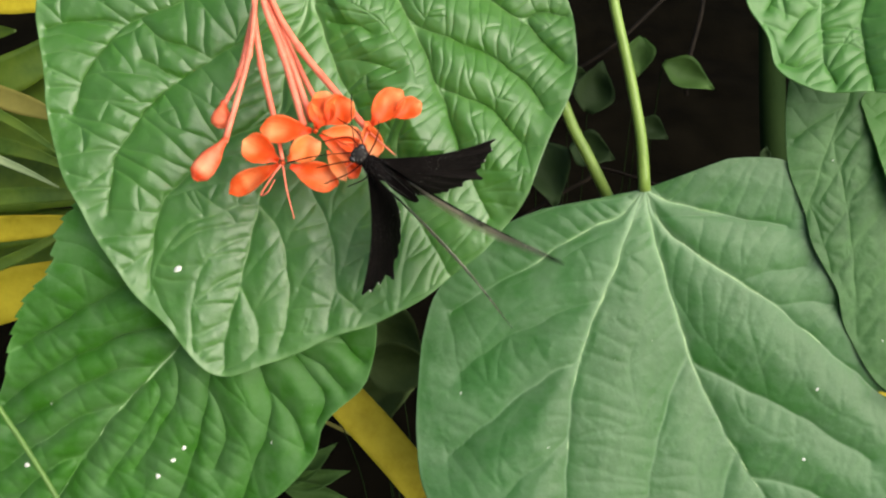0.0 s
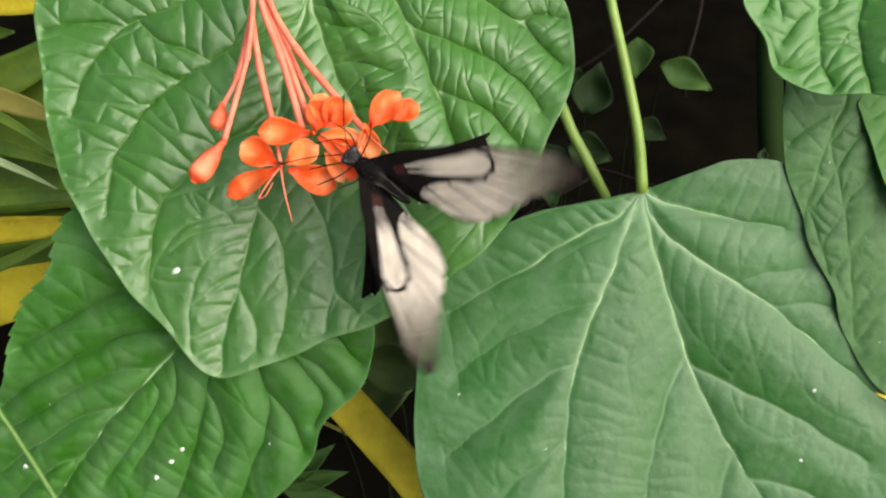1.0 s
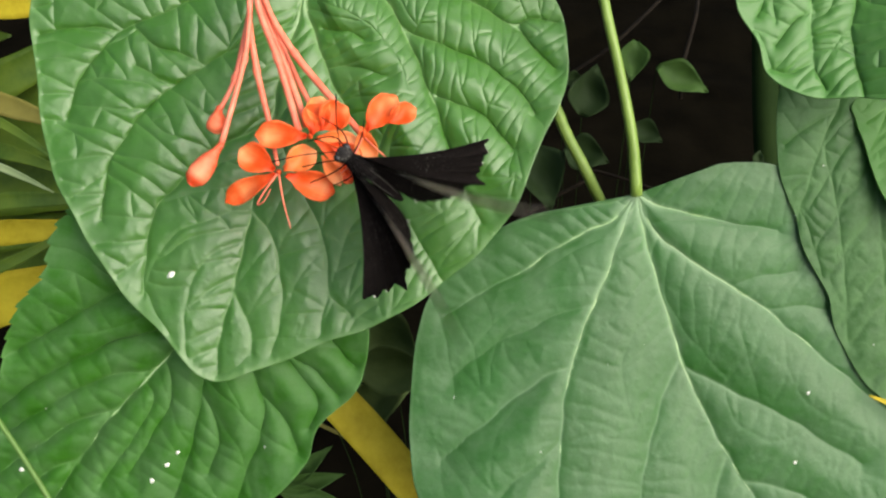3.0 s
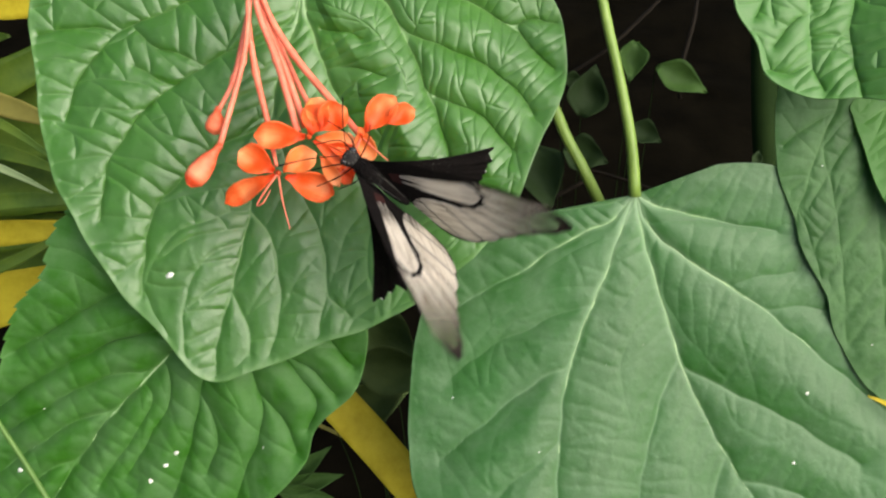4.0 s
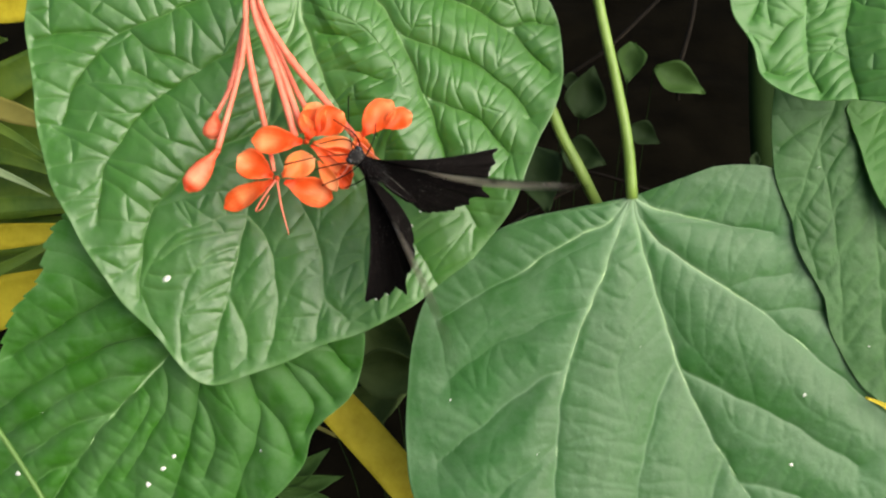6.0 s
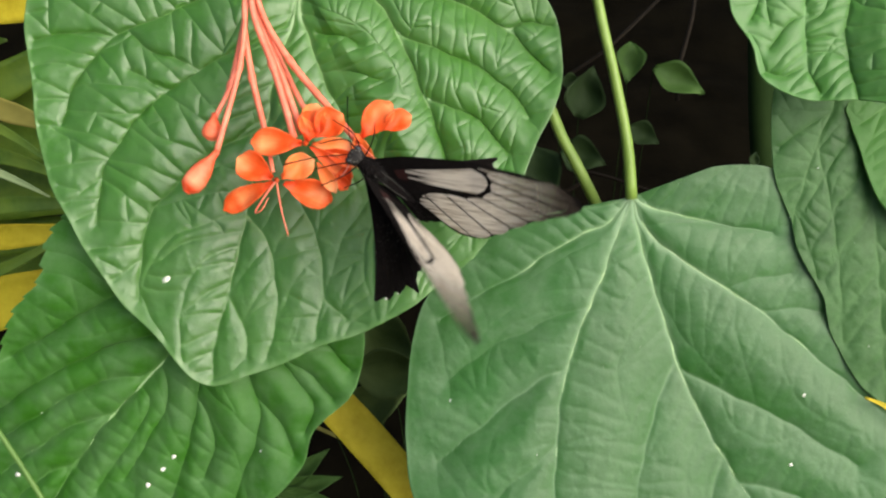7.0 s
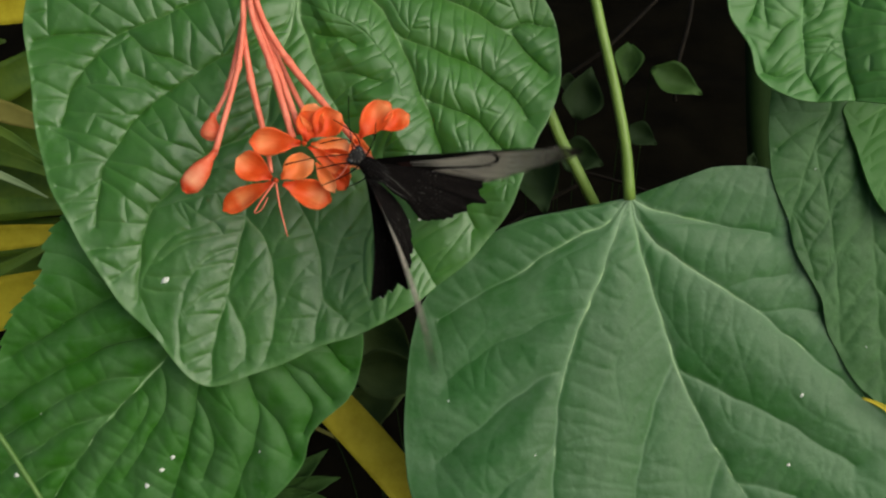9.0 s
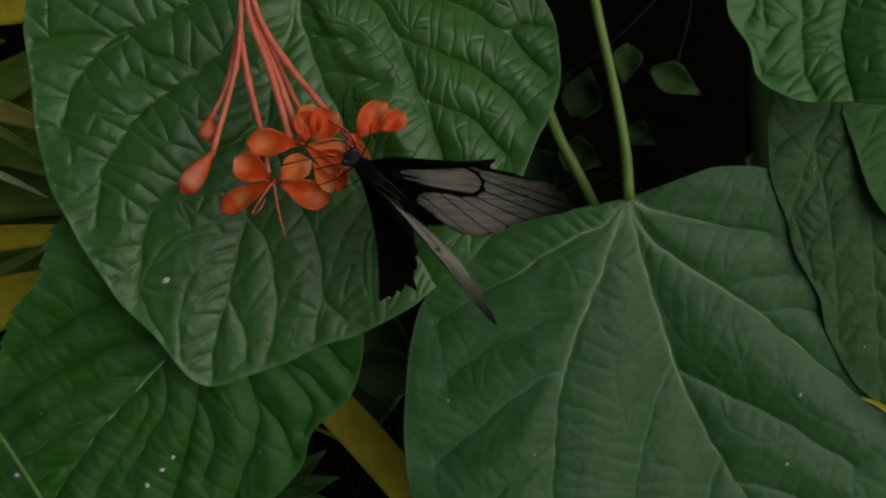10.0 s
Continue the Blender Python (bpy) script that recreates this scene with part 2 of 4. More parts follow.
def spline(points, n):
    """n points along a smooth curve through the given ones."""
    p = [Vector(q) for q in points]
    p = [p[0] * 2 - p[1]] + p + [p[-1] * 2 - p[-2]]
    out = []
    for i in range(n):
        t = i / (n - 1) * (len(p) - 3)
        k = min(int(t), len(p) - 4)
        t -= k
        a, b, c, d = p[k:k + 4]
        out.append(0.5 * (2 * b + (c - a) * t + (2 * a - 5 * b + 4 * c - d) * t * t + (3 * b - a - 3 * c + d) * t ** 3))
    return out


def tube(name, points, radii, mat, n=24, sides=10):
    """A smooth tapering tube along points; radii are spread evenly over its length."""
    line = spline(points, n)
    verts, side = [], Vector((0.3, 0.5, 0.8))
    for i, p in enumerate(line):
        way = (line[min(i + 1, n - 1)] - line[max(i - 1, 0)]).normalized()
        a = way.cross(side).normalized()
        c = way.cross(a)
        r = float(np.interp(i / (n - 1), np.linspace(0, 1, len(radii)), radii))
        for j in range(sides):
            q = 2 * math.pi * j / sides
            verts.append(p + a * (r * math.cos(q)) + c * (r * math.sin(q)))
    faces = grid_faces(n, sides, True)
    faces += [tuple(range(sides - 1, -1, -1)), tuple(range((n - 1) * sides, n * sides))]
    return mesh_of(name, verts, faces, mat)


def blade(name, length, width, mat, profile=(0.15, 0.6, 1.0, 0.9, 0.35), cup=0.25, bend=0.2, thick=0.0004, rows=16, cols=9, wave=0.0, twist=0.0, side=0.0):
    """A petal or strap leaf along +y, closed, with thickness. cup and bend are heights as shares of width and length."""
    top = []
    for i in range(rows):
        s = 1 - (1 - i / (rows - 1)) ** 1.5
        pts = spline([(k, v, 0) for k, v in zip(np.linspace(0, 1, len(profile)), profile)], 41)
        h = max(0.02, pts[round(s * 40)][1]) * width / 2
        for j in range(cols):
            r = 2 * j / (cols - 1) - 1
            z = cup * width * (r * r - 0.5) * min(1, h / (width / 2)) + bend * length * s * s + wave * width * math.sin(9 * s + 2 * r)
            x = h * r
            z += x * math.tan(twist * s)
            top.append(Vector((x + side * length * s * s, length * s, z)))
    low = [v - Vector((0, 0, thick)) for v in top]
    faces = grid_faces(rows, cols)
    k = rows * cols
    faces += [tuple(reversed([a + k for a in f])) for f in grid_faces(rows, cols)]
    rim = [j for j in range(cols)] + [i * cols + cols - 1 for i in range(1, rows)] + [(rows - 1) * cols + j for j in range(cols - 2, -1, -1)] + [i * cols for i in range(rows - 2, 0, -1)]
    for a, b in zip(rim, rim[1:] + rim[:1]):
        faces.append((b, a, a + k, b + k))
    return mesh_of(name, top + low, faces, mat)


def ball(name, rx, ry, rz, mat, rough=0.0):
    bm = bmesh.new()
    bmesh.ops.create_icosphere(bm, subdivisions=4, radius=1)
    for v in bm.verts:
        k = 1 + rough * noise.noise(v.co * 5)
        v.co = Vector((v.co.x * rx * k, v.co.y * ry * k, v.co.z * rz * k))
    me = bpy.data.meshes.new(name)
    bm.to_mesh(me)
    bm.free()
    me.materials.append(mat)
    me.polygons.foreach_set("use_smooth", [True] * len(me.polygons))
    return me


def seg_dist(px, py, line):
    """Distance of many points to a polyline, and the share of its length at which the nearest lies."""
    best, where = np.full(px.shape, 1e9), np.zeros(px.shape)
    n = len(line) - 1
    for i in range(n):
        ax, ay = line[i]
        dx, dy = line[i + 1][0] - ax, line[i + 1][1] - ay
        t = np.clip(((px - ax) * dx + (py - ay) * dy) / (dx * dx + dy * dy + 1e-12), 0, 1)
        d = np.hypot(px - ax - t * dx, py - ay - t * dy)
        m = d < best
        best[m], where[m] = d[m], ((i + t) / n)[m]
    return best, where


def raised(x, y, w, u, v, h):
    """A point of a leaf at u, v mm from its petiole's end on the board, h metres above it, in the leaf's space."""
    a, b = UNIT * (REACH - w - h) / REACH, UNIT * (REACH - w) / REACH
    return [(x + u / 0.16 - 784) * a - (x - 784) * b, (441 - y + v / 0.16) * a - (441 - y) * b, h]


def cross_veins(lines, holds, wide, fine, links, rng):
    """Thin veins that grow sideways from the larger ones until they meet another vein or the edge."""
    walls = []
    for k, line in enumerate(lines):
        p = np.array(line)
        arc = np.r_[0, np.cumsum(np.hypot(np.diff(p[:, 0]), np.diff(p[:, 1])))]
        at = np.arange(0, arc[-1], 0.5)
        walls.append(np.stack([np.interp(at, arc, p[:, 0]), np.interp(at, arc, p[:, 1]), np.full(len(at), k)], 1))
    wall = np.concatenate(walls)
    grown, out = np.full((90000, 2), 1e6), []
    count = 0

    def spread(u):
        return wide + (fine - wide) * min(1, max(0, (u - 8) / 12))

    def clear(u, v):
        return np.hypot(grown[:count, 0] - u, grown[:count, 1] - v).min() if count else 99

    def grow(u, v, q, bend, own, steps):
        line, others = [(u, v)], wall[wall[:, 2] != own]
        for step in range(steps):
            q += bend + rng.normal(0, 0.05)
            u, v = u + 0.7 * math.cos(q), v + 0.7 * math.sin(q)
            if not holds(u, v):
                break
            line.append((u, v))
            if step > 1 and len(others) and np.hypot(others[:, 0] - u, others[:, 1] - v).min() < 0.6:
                break
            if step > 2 and clear(u, v) < 0.75:
                break
        return line

    def keep(line):
        nonlocal count
        out.append(line[::2] + [line[-1]])
        grown[count:count + len(line)] = line
        count += len(line)

    for k, p in enumerate(walls):
        s = wide * rng.uniform(0.4, 1.0)
        while s < len(p) * 0.5 - 1:
            i = min(int(s * 2), len(p) - 2)
            spacing = spread(p[i, 0])
            way = math.atan2(p[i + 1, 1] - p[i, 1], p[i + 1, 0] - p[i, 0])
            for sgn in (-1, 1):
                q = way + sgn * radians(rng.uniform(58, 84))
                if clear(p[i, 0] + 1.4 * math.cos(q), p[i, 1] + 1.4 * math.sin(q)) >= 0.6 * spacing:
                    line = grow(p[i, 0], p[i, 1], q, -sgn * rng.uniform(0.0, 0.022), k, 60)
                    if len(line) > 4:
                        keep(line)
            s += spacing * rng.uniform(0.75, 1.3)
    # wide gaps are filled from their middle, and links join neighbours into cells
    tries = np.stack([rng.uniform(wall[:, 0].min(), wall[:, 0].max(), 2500), rng.uniform(wall[:, 1].min(), wall[:, 1].max(), 2500)], 1)
    for u, v in tries:
        if holds(u, v):
            d = np.hypot(wall[:, 0] - u, wall[:, 1] - v)
            i = int(d.argmin())
            if min(d[i], clear(u, v)) > 0.72 * spread(u):
                q = math.atan2(wall[i, 1] - v, wall[i, 0] - u) + rng.normal(0, 0.15)
                line = grow(u, v, q, 0.0, -1, 60)[::-1] + grow(u, v, q + math.pi, 0.0, -1, 60)[1:]
                if len(line) > 4:
                    keep(line)
    for line in list(out):
        for i in range(4, len(line) - 4, 5):
            if rng.random() < links:
                q = math.atan2(line[i + 1][1] - line[i][1], line[i + 1][0] - line[i][0]) + rng.choice((-1, 1)) * radians(rng.uniform(60, 95))
                link = grow(line[i][0], line[i][1], q, 0.0, -1, 12)
                if 5 < len(link) < 12:
                    keep(link)
    return out


def leaf(name, x, y, w, margin, ribs, veins, mat, slope=(0, 0), dome=(0, 0), bulge=1.0, quilt=0.35, cell=4.5, fine_cell=0.0, links=0.4, teeth=0.0, seed=1, rows=170, cols=440, wavy=0.0, lip=0.0, rib_width=0.55, side_veins=False, specks=(), smooth_zone=0.0, core=0.0, folds=((-400, 0), (400, 0))):
    """A palmate leaf round its petiole's end. margin: (degrees, mm) from first to last edge, counted counter-clockwise from the board's right.
    ribs: main veins as (degrees, turn in degrees, mm, side veins a side, their angle). veins: (rank, points on the board). Heights and cells in mm."""
    rng = np.random.default_rng(seed)
    ang = np.array([a for a, _ in margin], float)
    rad = np.array([r for _, r in margin], float)
    th = np.linspace(ang[0], ang[-1], cols)
    pts = spline([(a, r, 0) for a, r in zip(ang, rad)], 600)
    sa = np.array([p[0] for p in pts])
    R = np.interp(th, np.maximum.accumulate(sa), np.array([p[1] for p in pts]))
    arc = np.cumsum(np.r_[0, np.hypot(np.diff(R), np.radians(np.diff(th)) * R[1:])])
    R = R + wavy * (np.sin(arc / 7.0 + seed) + 0.6 * np.sin(arc / 3.1 + 2 * seed)) * np.minimum(1, R / 40)
    if teeth:
        saw = (arc / 5.2) % 1.0
        R = R + teeth * (saw - 0.5) * np.clip((-150 - th) / 15, 0, 1)
    # veins
    lines = []
    for a, turn, length, count, fork in ribs:
        n = 24
        p, q = [(0.0, 0.0)], a
        for i in range(n):
            q = a + turn * (i / n)
            p.append((p[-1][0] + length / n * math.cos(radians(q)), p[-1][1] + length / n * math.sin(radians(q))))
        lines.append((p, rib_width, 0))
    main = list(lines)
    for k, (a, turn, length, count, fork) in enumerate(ribs):
        p = main[k][0]
        forks = [(0.12 + 0.84 * (i + 0.85 + 0.25 * sgn + rng.uniform(-0.12, 0.12)) / (count + 0.6), sgn) for i in range(count) for sgn in (-1, 1)]
        for f, sgn in forks:
            if f < 0.96:
                j = min(int(f * 24), 23)
                sx, sy = p[j]
                q = a + turn * f + sgn * fork
                line = [(sx, sy)]
                for step in range(40):
                    q -= sgn * fork * 0.018
                    nx, ny = line[-1][0] + 2.2 * math.cos(radians(q)), line[-1][1] + 2.2 * math.sin(radians(q))
                    here = math.degrees(math.atan2(ny, nx))
                    while here < ang[0] - 1:
                        here += 360
                    if here > ang[-1] or math.hypot(nx, ny) > 0.97 * np.interp(here, th, R):
                        break
                    if step > 2 and any(min(math.hypot(nx - u, ny - v) for u, v in o[0]) < 2.6 for kk, o in enumerate(main) if kk != k):
                        break
                    line.append((nx, ny))
                if len(line) > 2:
                    lines.append((line, rib_width * 0.55, 1))
    for level, pts in veins:
        line = spline([((px - x) * 0.16, (y - py) * 0.16, 0) for px, py in pts], max(8, 4 * len(pts)))
        lines.append(([(p[0], p[1]) for p in line], rib_width * (1.0, 0.6, 0.35)[level], level))
    rho = np.linspace(0, 1, rows)
    P, T = np.meshgrid(rho, th, indexing="ij")
    X = P * R[None, :] * np.cos(np.radians(T))
    Y = P * R[None, :] * np.sin(np.radians(T))
    near, vein = np.zeros(X.shape), np.zeros(X.shape)
    jx = 0.35 * np.sin(Y / 1.7 + seed) + 0.25 * np.sin(X / 1.1)
    jy = 0.35 * np.sin(X / 1.9 + seed) + 0.25 * np.sin(Y / 1.3)
    for line, wd, level in lines:
        d, f = seg_dist(X + jx * 0.5, Y + jy * 0.5, line)
        near = near + np.exp(-(d + (0.0, 0.4, 1.7)[level]) / 1.6)
        ww = wd * (1.25 - f)
        vein = np.maximum(vein, (0.9, 0.5, 0.2)[level] * np.exp(-(d / ww) ** 2) * (1 - 0.5 * f))
    near = np.maximum(0, -1.6 * np.log(near + 1e-9))
    # the cross veins between them, and the distance to the nearest one
    cross = cross_veins([ln for ln, wd, level in lines if level < 2], lambda u, v: math.hypot(u, v) < 0.985 * np.interp((math.degrees(math.atan2(v, u)) - ang[0]) % 360 + ang[0], th, R) and (math.degrees(math.atan2(v, u)) - ang[0]) % 360 < ang[-1] - ang[0], cell, fine_cell or cell, links, rng) if cell else []
    net = np.full(X.size, 9.0)
    fx, fy = X.ravel() + jx.ravel() * 0.5, Y.ravel() + jy.ravel() * 0.5
    for line in cross + [ln for ln, wd, level in lines]:
        q = np.array(line)
        near_by = np.nonzero((fx > q[:, 0].min() - 5) & (fx < q[:, 0].max() + 5) & (fy > q[:, 1].min() - 5) & (fy < q[:, 1].max() + 5))[0]
        if len(near_by):
            d, f = seg_dist(fx[near_by], fy[near_by], line)
            net[near_by] = np.minimum(net[near_by], d)
    net = net.reshape(X.shape)
    hush = smooth_zone * np.clip((T + 105) / 5, 0, 1) * np.clip((-66 + 22 * np.clip((P * R[None, :] - 58) / 15, 0, 1) - T) / 8, 0, 1) * np.clip((P * R[None, :] - 30) / 25, 0, 1)
    order = smooth_zone * np.clip((T + 66) / 8, 0, 1) * (1 - hush)
    calm = (1 - 0.58 * hush) * (1 - 0.6 * order)
    if core:
        calm = calm * (0.5 + np.exp(-(P * R[None, :] / core) ** 2))
    half = 0.52 * (cell + ((fine_cell or cell) - cell) * np.clip((X - 8) / 12, 0, 1)) * (1 - 0.5 * order) if cell else 2.0
    roof = 1 - (1 - np.minimum(net / half, 1)) ** 2
    roof = roof * (1 + 0.16 * np.sin(X / 2.9 + 1.3 * np.sin(Y / 4.1 + seed)) * np.sin(Y / 3.3 + np.sin(X / 5.2))) + 0.05 * np.sin(X / 1.05 + 2 * np.sin(Y / 1.9)) * np.sin(Y / 1.2 + 1.5 * np.sin(X / 1.6))
    H = bulge * (1 - 0.35 * hush + 1.25 * order) * (0.2 * (1 - np.exp(-near / 1.2)) + 0.95 * (1 - (1 - np.minimum(near / 10.5, 1)) ** 1.25))
    H = H + quilt * roof * calm - 0.85 * quilt ** 2 * np.exp(-net / 0.5) * (1 - 0.4 * hush) - bulge * 1.1
    vein = np.maximum(vein, min(0.22, quilt * 0.3) * np.exp(-(net / 0.3) ** 2) * calm)
    vein = np.maximum(vein, 0.2 * np.clip((P - 0.982) / 0.01, 0, 1))
    H = H + slope[0] * X + slope[1] * Y + dome[0] * (X / 50) ** 2 + dome[1] * (Y / 50) ** 2
    crease = np.interp(np.linspace(ang[0] - 20, ang[-1] + 20, 400), [a for a, _ in folds], [b for _, b in folds])
    crease = np.convolve(np.pad(crease, 12, mode="edge"), np.hanning(25) / np.hanning(25).sum(), mode="valid")
    H = H + P * R[None, :] * np.interp(T, np.linspace(ang[0] - 20, ang[-1] + 20, 400), crease)
    H = H - lip * np.maximum(0, P - 0.82) ** 2 * 30
    H = H + wavy * 1.4 * P ** 4 * np.sin(arc / 9.0 + seed)[None, :]
    verts = np.stack(raised(x, y, w, X.ravel(), Y.ravel(), H.ravel() * 0.001), 1)
    me = mesh_of(name, verts.tolist(), grid_faces(rows, cols), mat)
    at = me.attributes.new("vein", "FLOAT", "POINT")
    at.data.foreach_set("value", vein.ravel().astype(np.float32))
    ob = new(name, me)
    ob.matrix_basis = stand(x, y, w)
    so = ob.modifiers.new("thickness", "SOLIDIFY")
    so.thickness, so.offset = 0.0004, -1

    def surface(u, v):
        i = int(np.argmin((X - u) ** 2 + (Y - v) ** 2))
        return Vector(raised(x, y, w, u, v, H.ravel()[i] * 0.001))

    # the raised main veins, and white specks: dried ones and a painted glint
    for line, wd, level in lines:
        if level == 0 or (side_veins and level == 1):
            pts = [surface(u, v) for u, v in line if math.hypot(u, v) < 0.985 * np.interp((math.degrees(math.atan2(v, u)) - ang[0]) % 360 + ang[0], th, R)]
            if len(pts) > 4:
                top = (0.00038 if level == 0 else 0.00016) * rib_width / 0.55
                part("vein", tube("vein", pts, [top * 0.7, top * 0.9, top * 0.65, top * 0.4], VEIN, len(pts) * 2, 6), ob)
    for sx, sy, size in specks:
        u, v = (sx - x) * 0.16, (y - sy) * 0.16
        c = surface(u, v)
        me = ball("speck", size * UNIT / 2, size * UNIT / 2 * 0.74, size * UNIT / 6, SPECK, 0.5)
        part("speck", me, ob, "dried white speck or painted glint", Matrix.Translation(c + Vector((0, 0, size * UNIT * 0.12))) @ pose(0, 0, 0, 0, 0, 40 * sx))
    return ob


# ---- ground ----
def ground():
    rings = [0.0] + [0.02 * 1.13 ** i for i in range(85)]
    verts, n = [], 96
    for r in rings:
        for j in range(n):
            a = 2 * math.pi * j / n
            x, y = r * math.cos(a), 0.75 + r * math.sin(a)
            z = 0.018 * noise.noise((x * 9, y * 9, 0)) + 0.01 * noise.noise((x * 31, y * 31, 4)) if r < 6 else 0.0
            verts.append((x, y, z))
    return tagged(new("ground", mesh_of("ground", verts, grid_faces(len(rings), n, True), SHADE_SOIL)), "bare brown garden soil under the plants, darkened as if shaded", "soil", kind="structure")


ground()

# ---- leaves ----
MARGIN1 = [(-191.4, 56.8), (-182.6, 70.2), (-171.7, 77.9), (-161.4, 80.3), (-146.8, 87.6), (-135.9, 94.3), (-120.7, 104.2), (-110.7, 112.1), (-103.5, 120.6), (-96.2, 115.1), (-86.4, 107.4), (-76.3, 102.9), (-67.0, 99.1), (-58.5, 95.7), (-45.6, 89.6), (-36.0, 84.4), (-28.7, 83.3), (-16.5, 78.8), (-7.6, 73.0), (6.1, 59.9), (19.7, 42.8)]
MARGIN2 = [(-169.0, 29.3), (-166.0, 39.6), (-159.6, 52.9), (-153.4, 66.2), (-146.8, 74.6), (-138.4, 85.6), (-132.2, 96.1), (-125.2, 106.8), (-115.7, 114.5), (-100.9, 118.1), (-81.6, 120.5), (-66.6, 124.7), (-53.6, 124.2), (-39.7, 116.5), (-25.3, 99.1), (-14.0, 75.9), (-0.8, 54.4), (11.3, 40.8), (15.5, 34.0), (20.1, 24.7)]
MARGIN3 = [(-225.0, 33.9), (-201.6, 47.8), (-181.8, 49.6), (-172.0, 57.4), (-162.7, 64.5), (-153.1, 70.8), (-145.7, 85.2), (-134.3, 93.9), (-120.0, 96.1), (-106.1, 86.6), (-90.0, 73.6), (-75.6, 64.4), (-64.8, 58.3), (-57.1, 51.5), (-41.2, 51.0), (-31.6, 48.8), (-20.7, 45.2), (-4.8, 38.5)]
MARGIN4 = [(-177.0, 30.4), (-157.1, 45.2), (-144.7, 52.6), (-132.1, 56.1), (-124.7, 60.4), (-114.9, 60.8), (-104.3, 58.3), (-93.2, 57.4), (-75.2, 56.3), (-51.0, 43.2)]
MARGIN5 = [(-176, 22.6), (-158.2, 25.8), (-144.6, 30.4), (-134.3, 35.8), (-125.4, 41.2), (-117.9, 45.8), (-112.1, 50.6), (-107.9, 56.8), (-102.1, 64.3), (-98.5, 69.2), (-97.4, 73.1), (-96.1, 78.5), (-93.7, 83.9), (-91.4, 89.3), (-88.5, 95.7), (-84, 100.5), (-76, 92), (-64, 64), (-42, 38), (-12, 22)]
SPECKS = {
    "heart": [(316, 478, 15), (845, 398, 7), (562, 396, 6), (630, 498, 7), (500, 592, 6)],
    "smooth": [(1088, 637, 9), (817, 698, 10), (968, 792, 9), (1446, 688, 10), (1152, 602, 7), (960, 635, 6), (1422, 812, 11), (1199, 360, 9), (1115, 685, 5), (740, 778, 6), (843, 645, 5)],
    "toothed": [(326, 790, 12), (306, 814, 11), (281, 843, 12), (483, 783, 9), (322, 729, 7), (90, 770, 8), (50, 823, 12), (90, 712, 8), (552, 714, 7), (107, 734, 5)],
    # the first entry here paints a glint as a white speck
    "blotched": [(1472, 284, 8), (1463, 287, 5), (1491, 389, 6), (1424, 372, 6), (1428, 385, 6), (1538, 420, 7), (1532, 432, 6), (1561, 602, 8)]}
HEART_MIDDLE = [
    (0, [(548, -70), (545, 10), (522, 75), (503, 150), (494, 205), (472, 290), (458, 360), (438, 450), (425, 510), (402, 580), (395, 655)]),
    (0, [(550, -70), (556, 0), (575, 65), (600, 130), (618, 165), (645, 225), (690, 320), (740, 390), (797, 490)]),
    (1, [(494, 205), (522, 270), (556, 345), (580, 400), (590, 440), (594, 500), (578, 575)]),
    (1, [(457, 361), (480, 388), (498, 420), (508, 470), (513, 520), (506, 570), (492, 620)]),
    (1, [(424, 508), (440, 535), (455, 575), (458, 618)]), (1, [(594, 512), (612, 528), (636, 550)])]
HEART_RIGHT = [
    (0, [(552, -70), (640, -50), (699, -7), (727, 43), (749, 85), (766, 133), (787, 183), (801, 228), (831, 313), (867, 388)]),
    (1, [(729, 45), (769, 58), (809, 73), (859, 95), (909, 128), (944, 163), (961, 193)]), (1, [(785, 161), (819, 170), (859, 188), (894, 218), (921, 255)]),
    (0, [(555, -72), (680, -62), (789, -32), (869, 3), (924, 38), (969, 83), (997, 111)]), (1, [(924, 38), (959, 21), (1001, 29)]),
    (2, [(584, 41), (629, 46), (655, 59)]), (2, [(615, 107), (659, 111), (699, 123)])]
HEART_LEFT = [
    (1, [(548, -70), (538, 12), (500, 40), (455, 66), (400, 90), (330, 136), (278, 175), (252, 208), (225, 245), (206, 280), (197, 330), (190, 380)]),
    (1, [(546, -72), (440, -50), (330, 0), (255, 30), (222, 46), (190, 84), (163, 114), (145, 150), (132, 200)]),
    (1, [(222, 46), (180, 37), (130, 40), (82, 50)]), (1, [(494, 205), (440, 230), (395, 252), (345, 300), (305, 338), (282, 375), (272, 430), (265, 515)]),
    (1, [(375, 106), (325, 80), (280, 66), (248, 34)]), (1, [(318, 142), (280, 120), (250, 105)])]
SMOOTH_MAIN = [
    (0, [(1140, 335), (1157, 420), (1180, 500), (1205, 580), (1218, 630), (1250, 700), (1290, 780), (1330, 845), (1358, 890), (1400, 965)]),
    (0, [(1138, 337), (1115, 400), (1090, 470), (1065, 530), (1040, 590), (1025, 640), (1012, 700), (1005, 780), (1000, 850), (1000, 930)]),
    (0, [(1142, 337), (1170, 398), (1220, 440), (1270, 475), (1310, 500), (1370, 540), (1430, 590), (1500, 650), (1590, 725)]),
    (0, [(1137, 337), (1100, 380), (1050, 402), (1000, 430), (940, 470), (880, 502), (800, 550)]), (0, [(1143, 337), (1180, 356), (1240, 370), (1310, 386), (1390, 400)])]
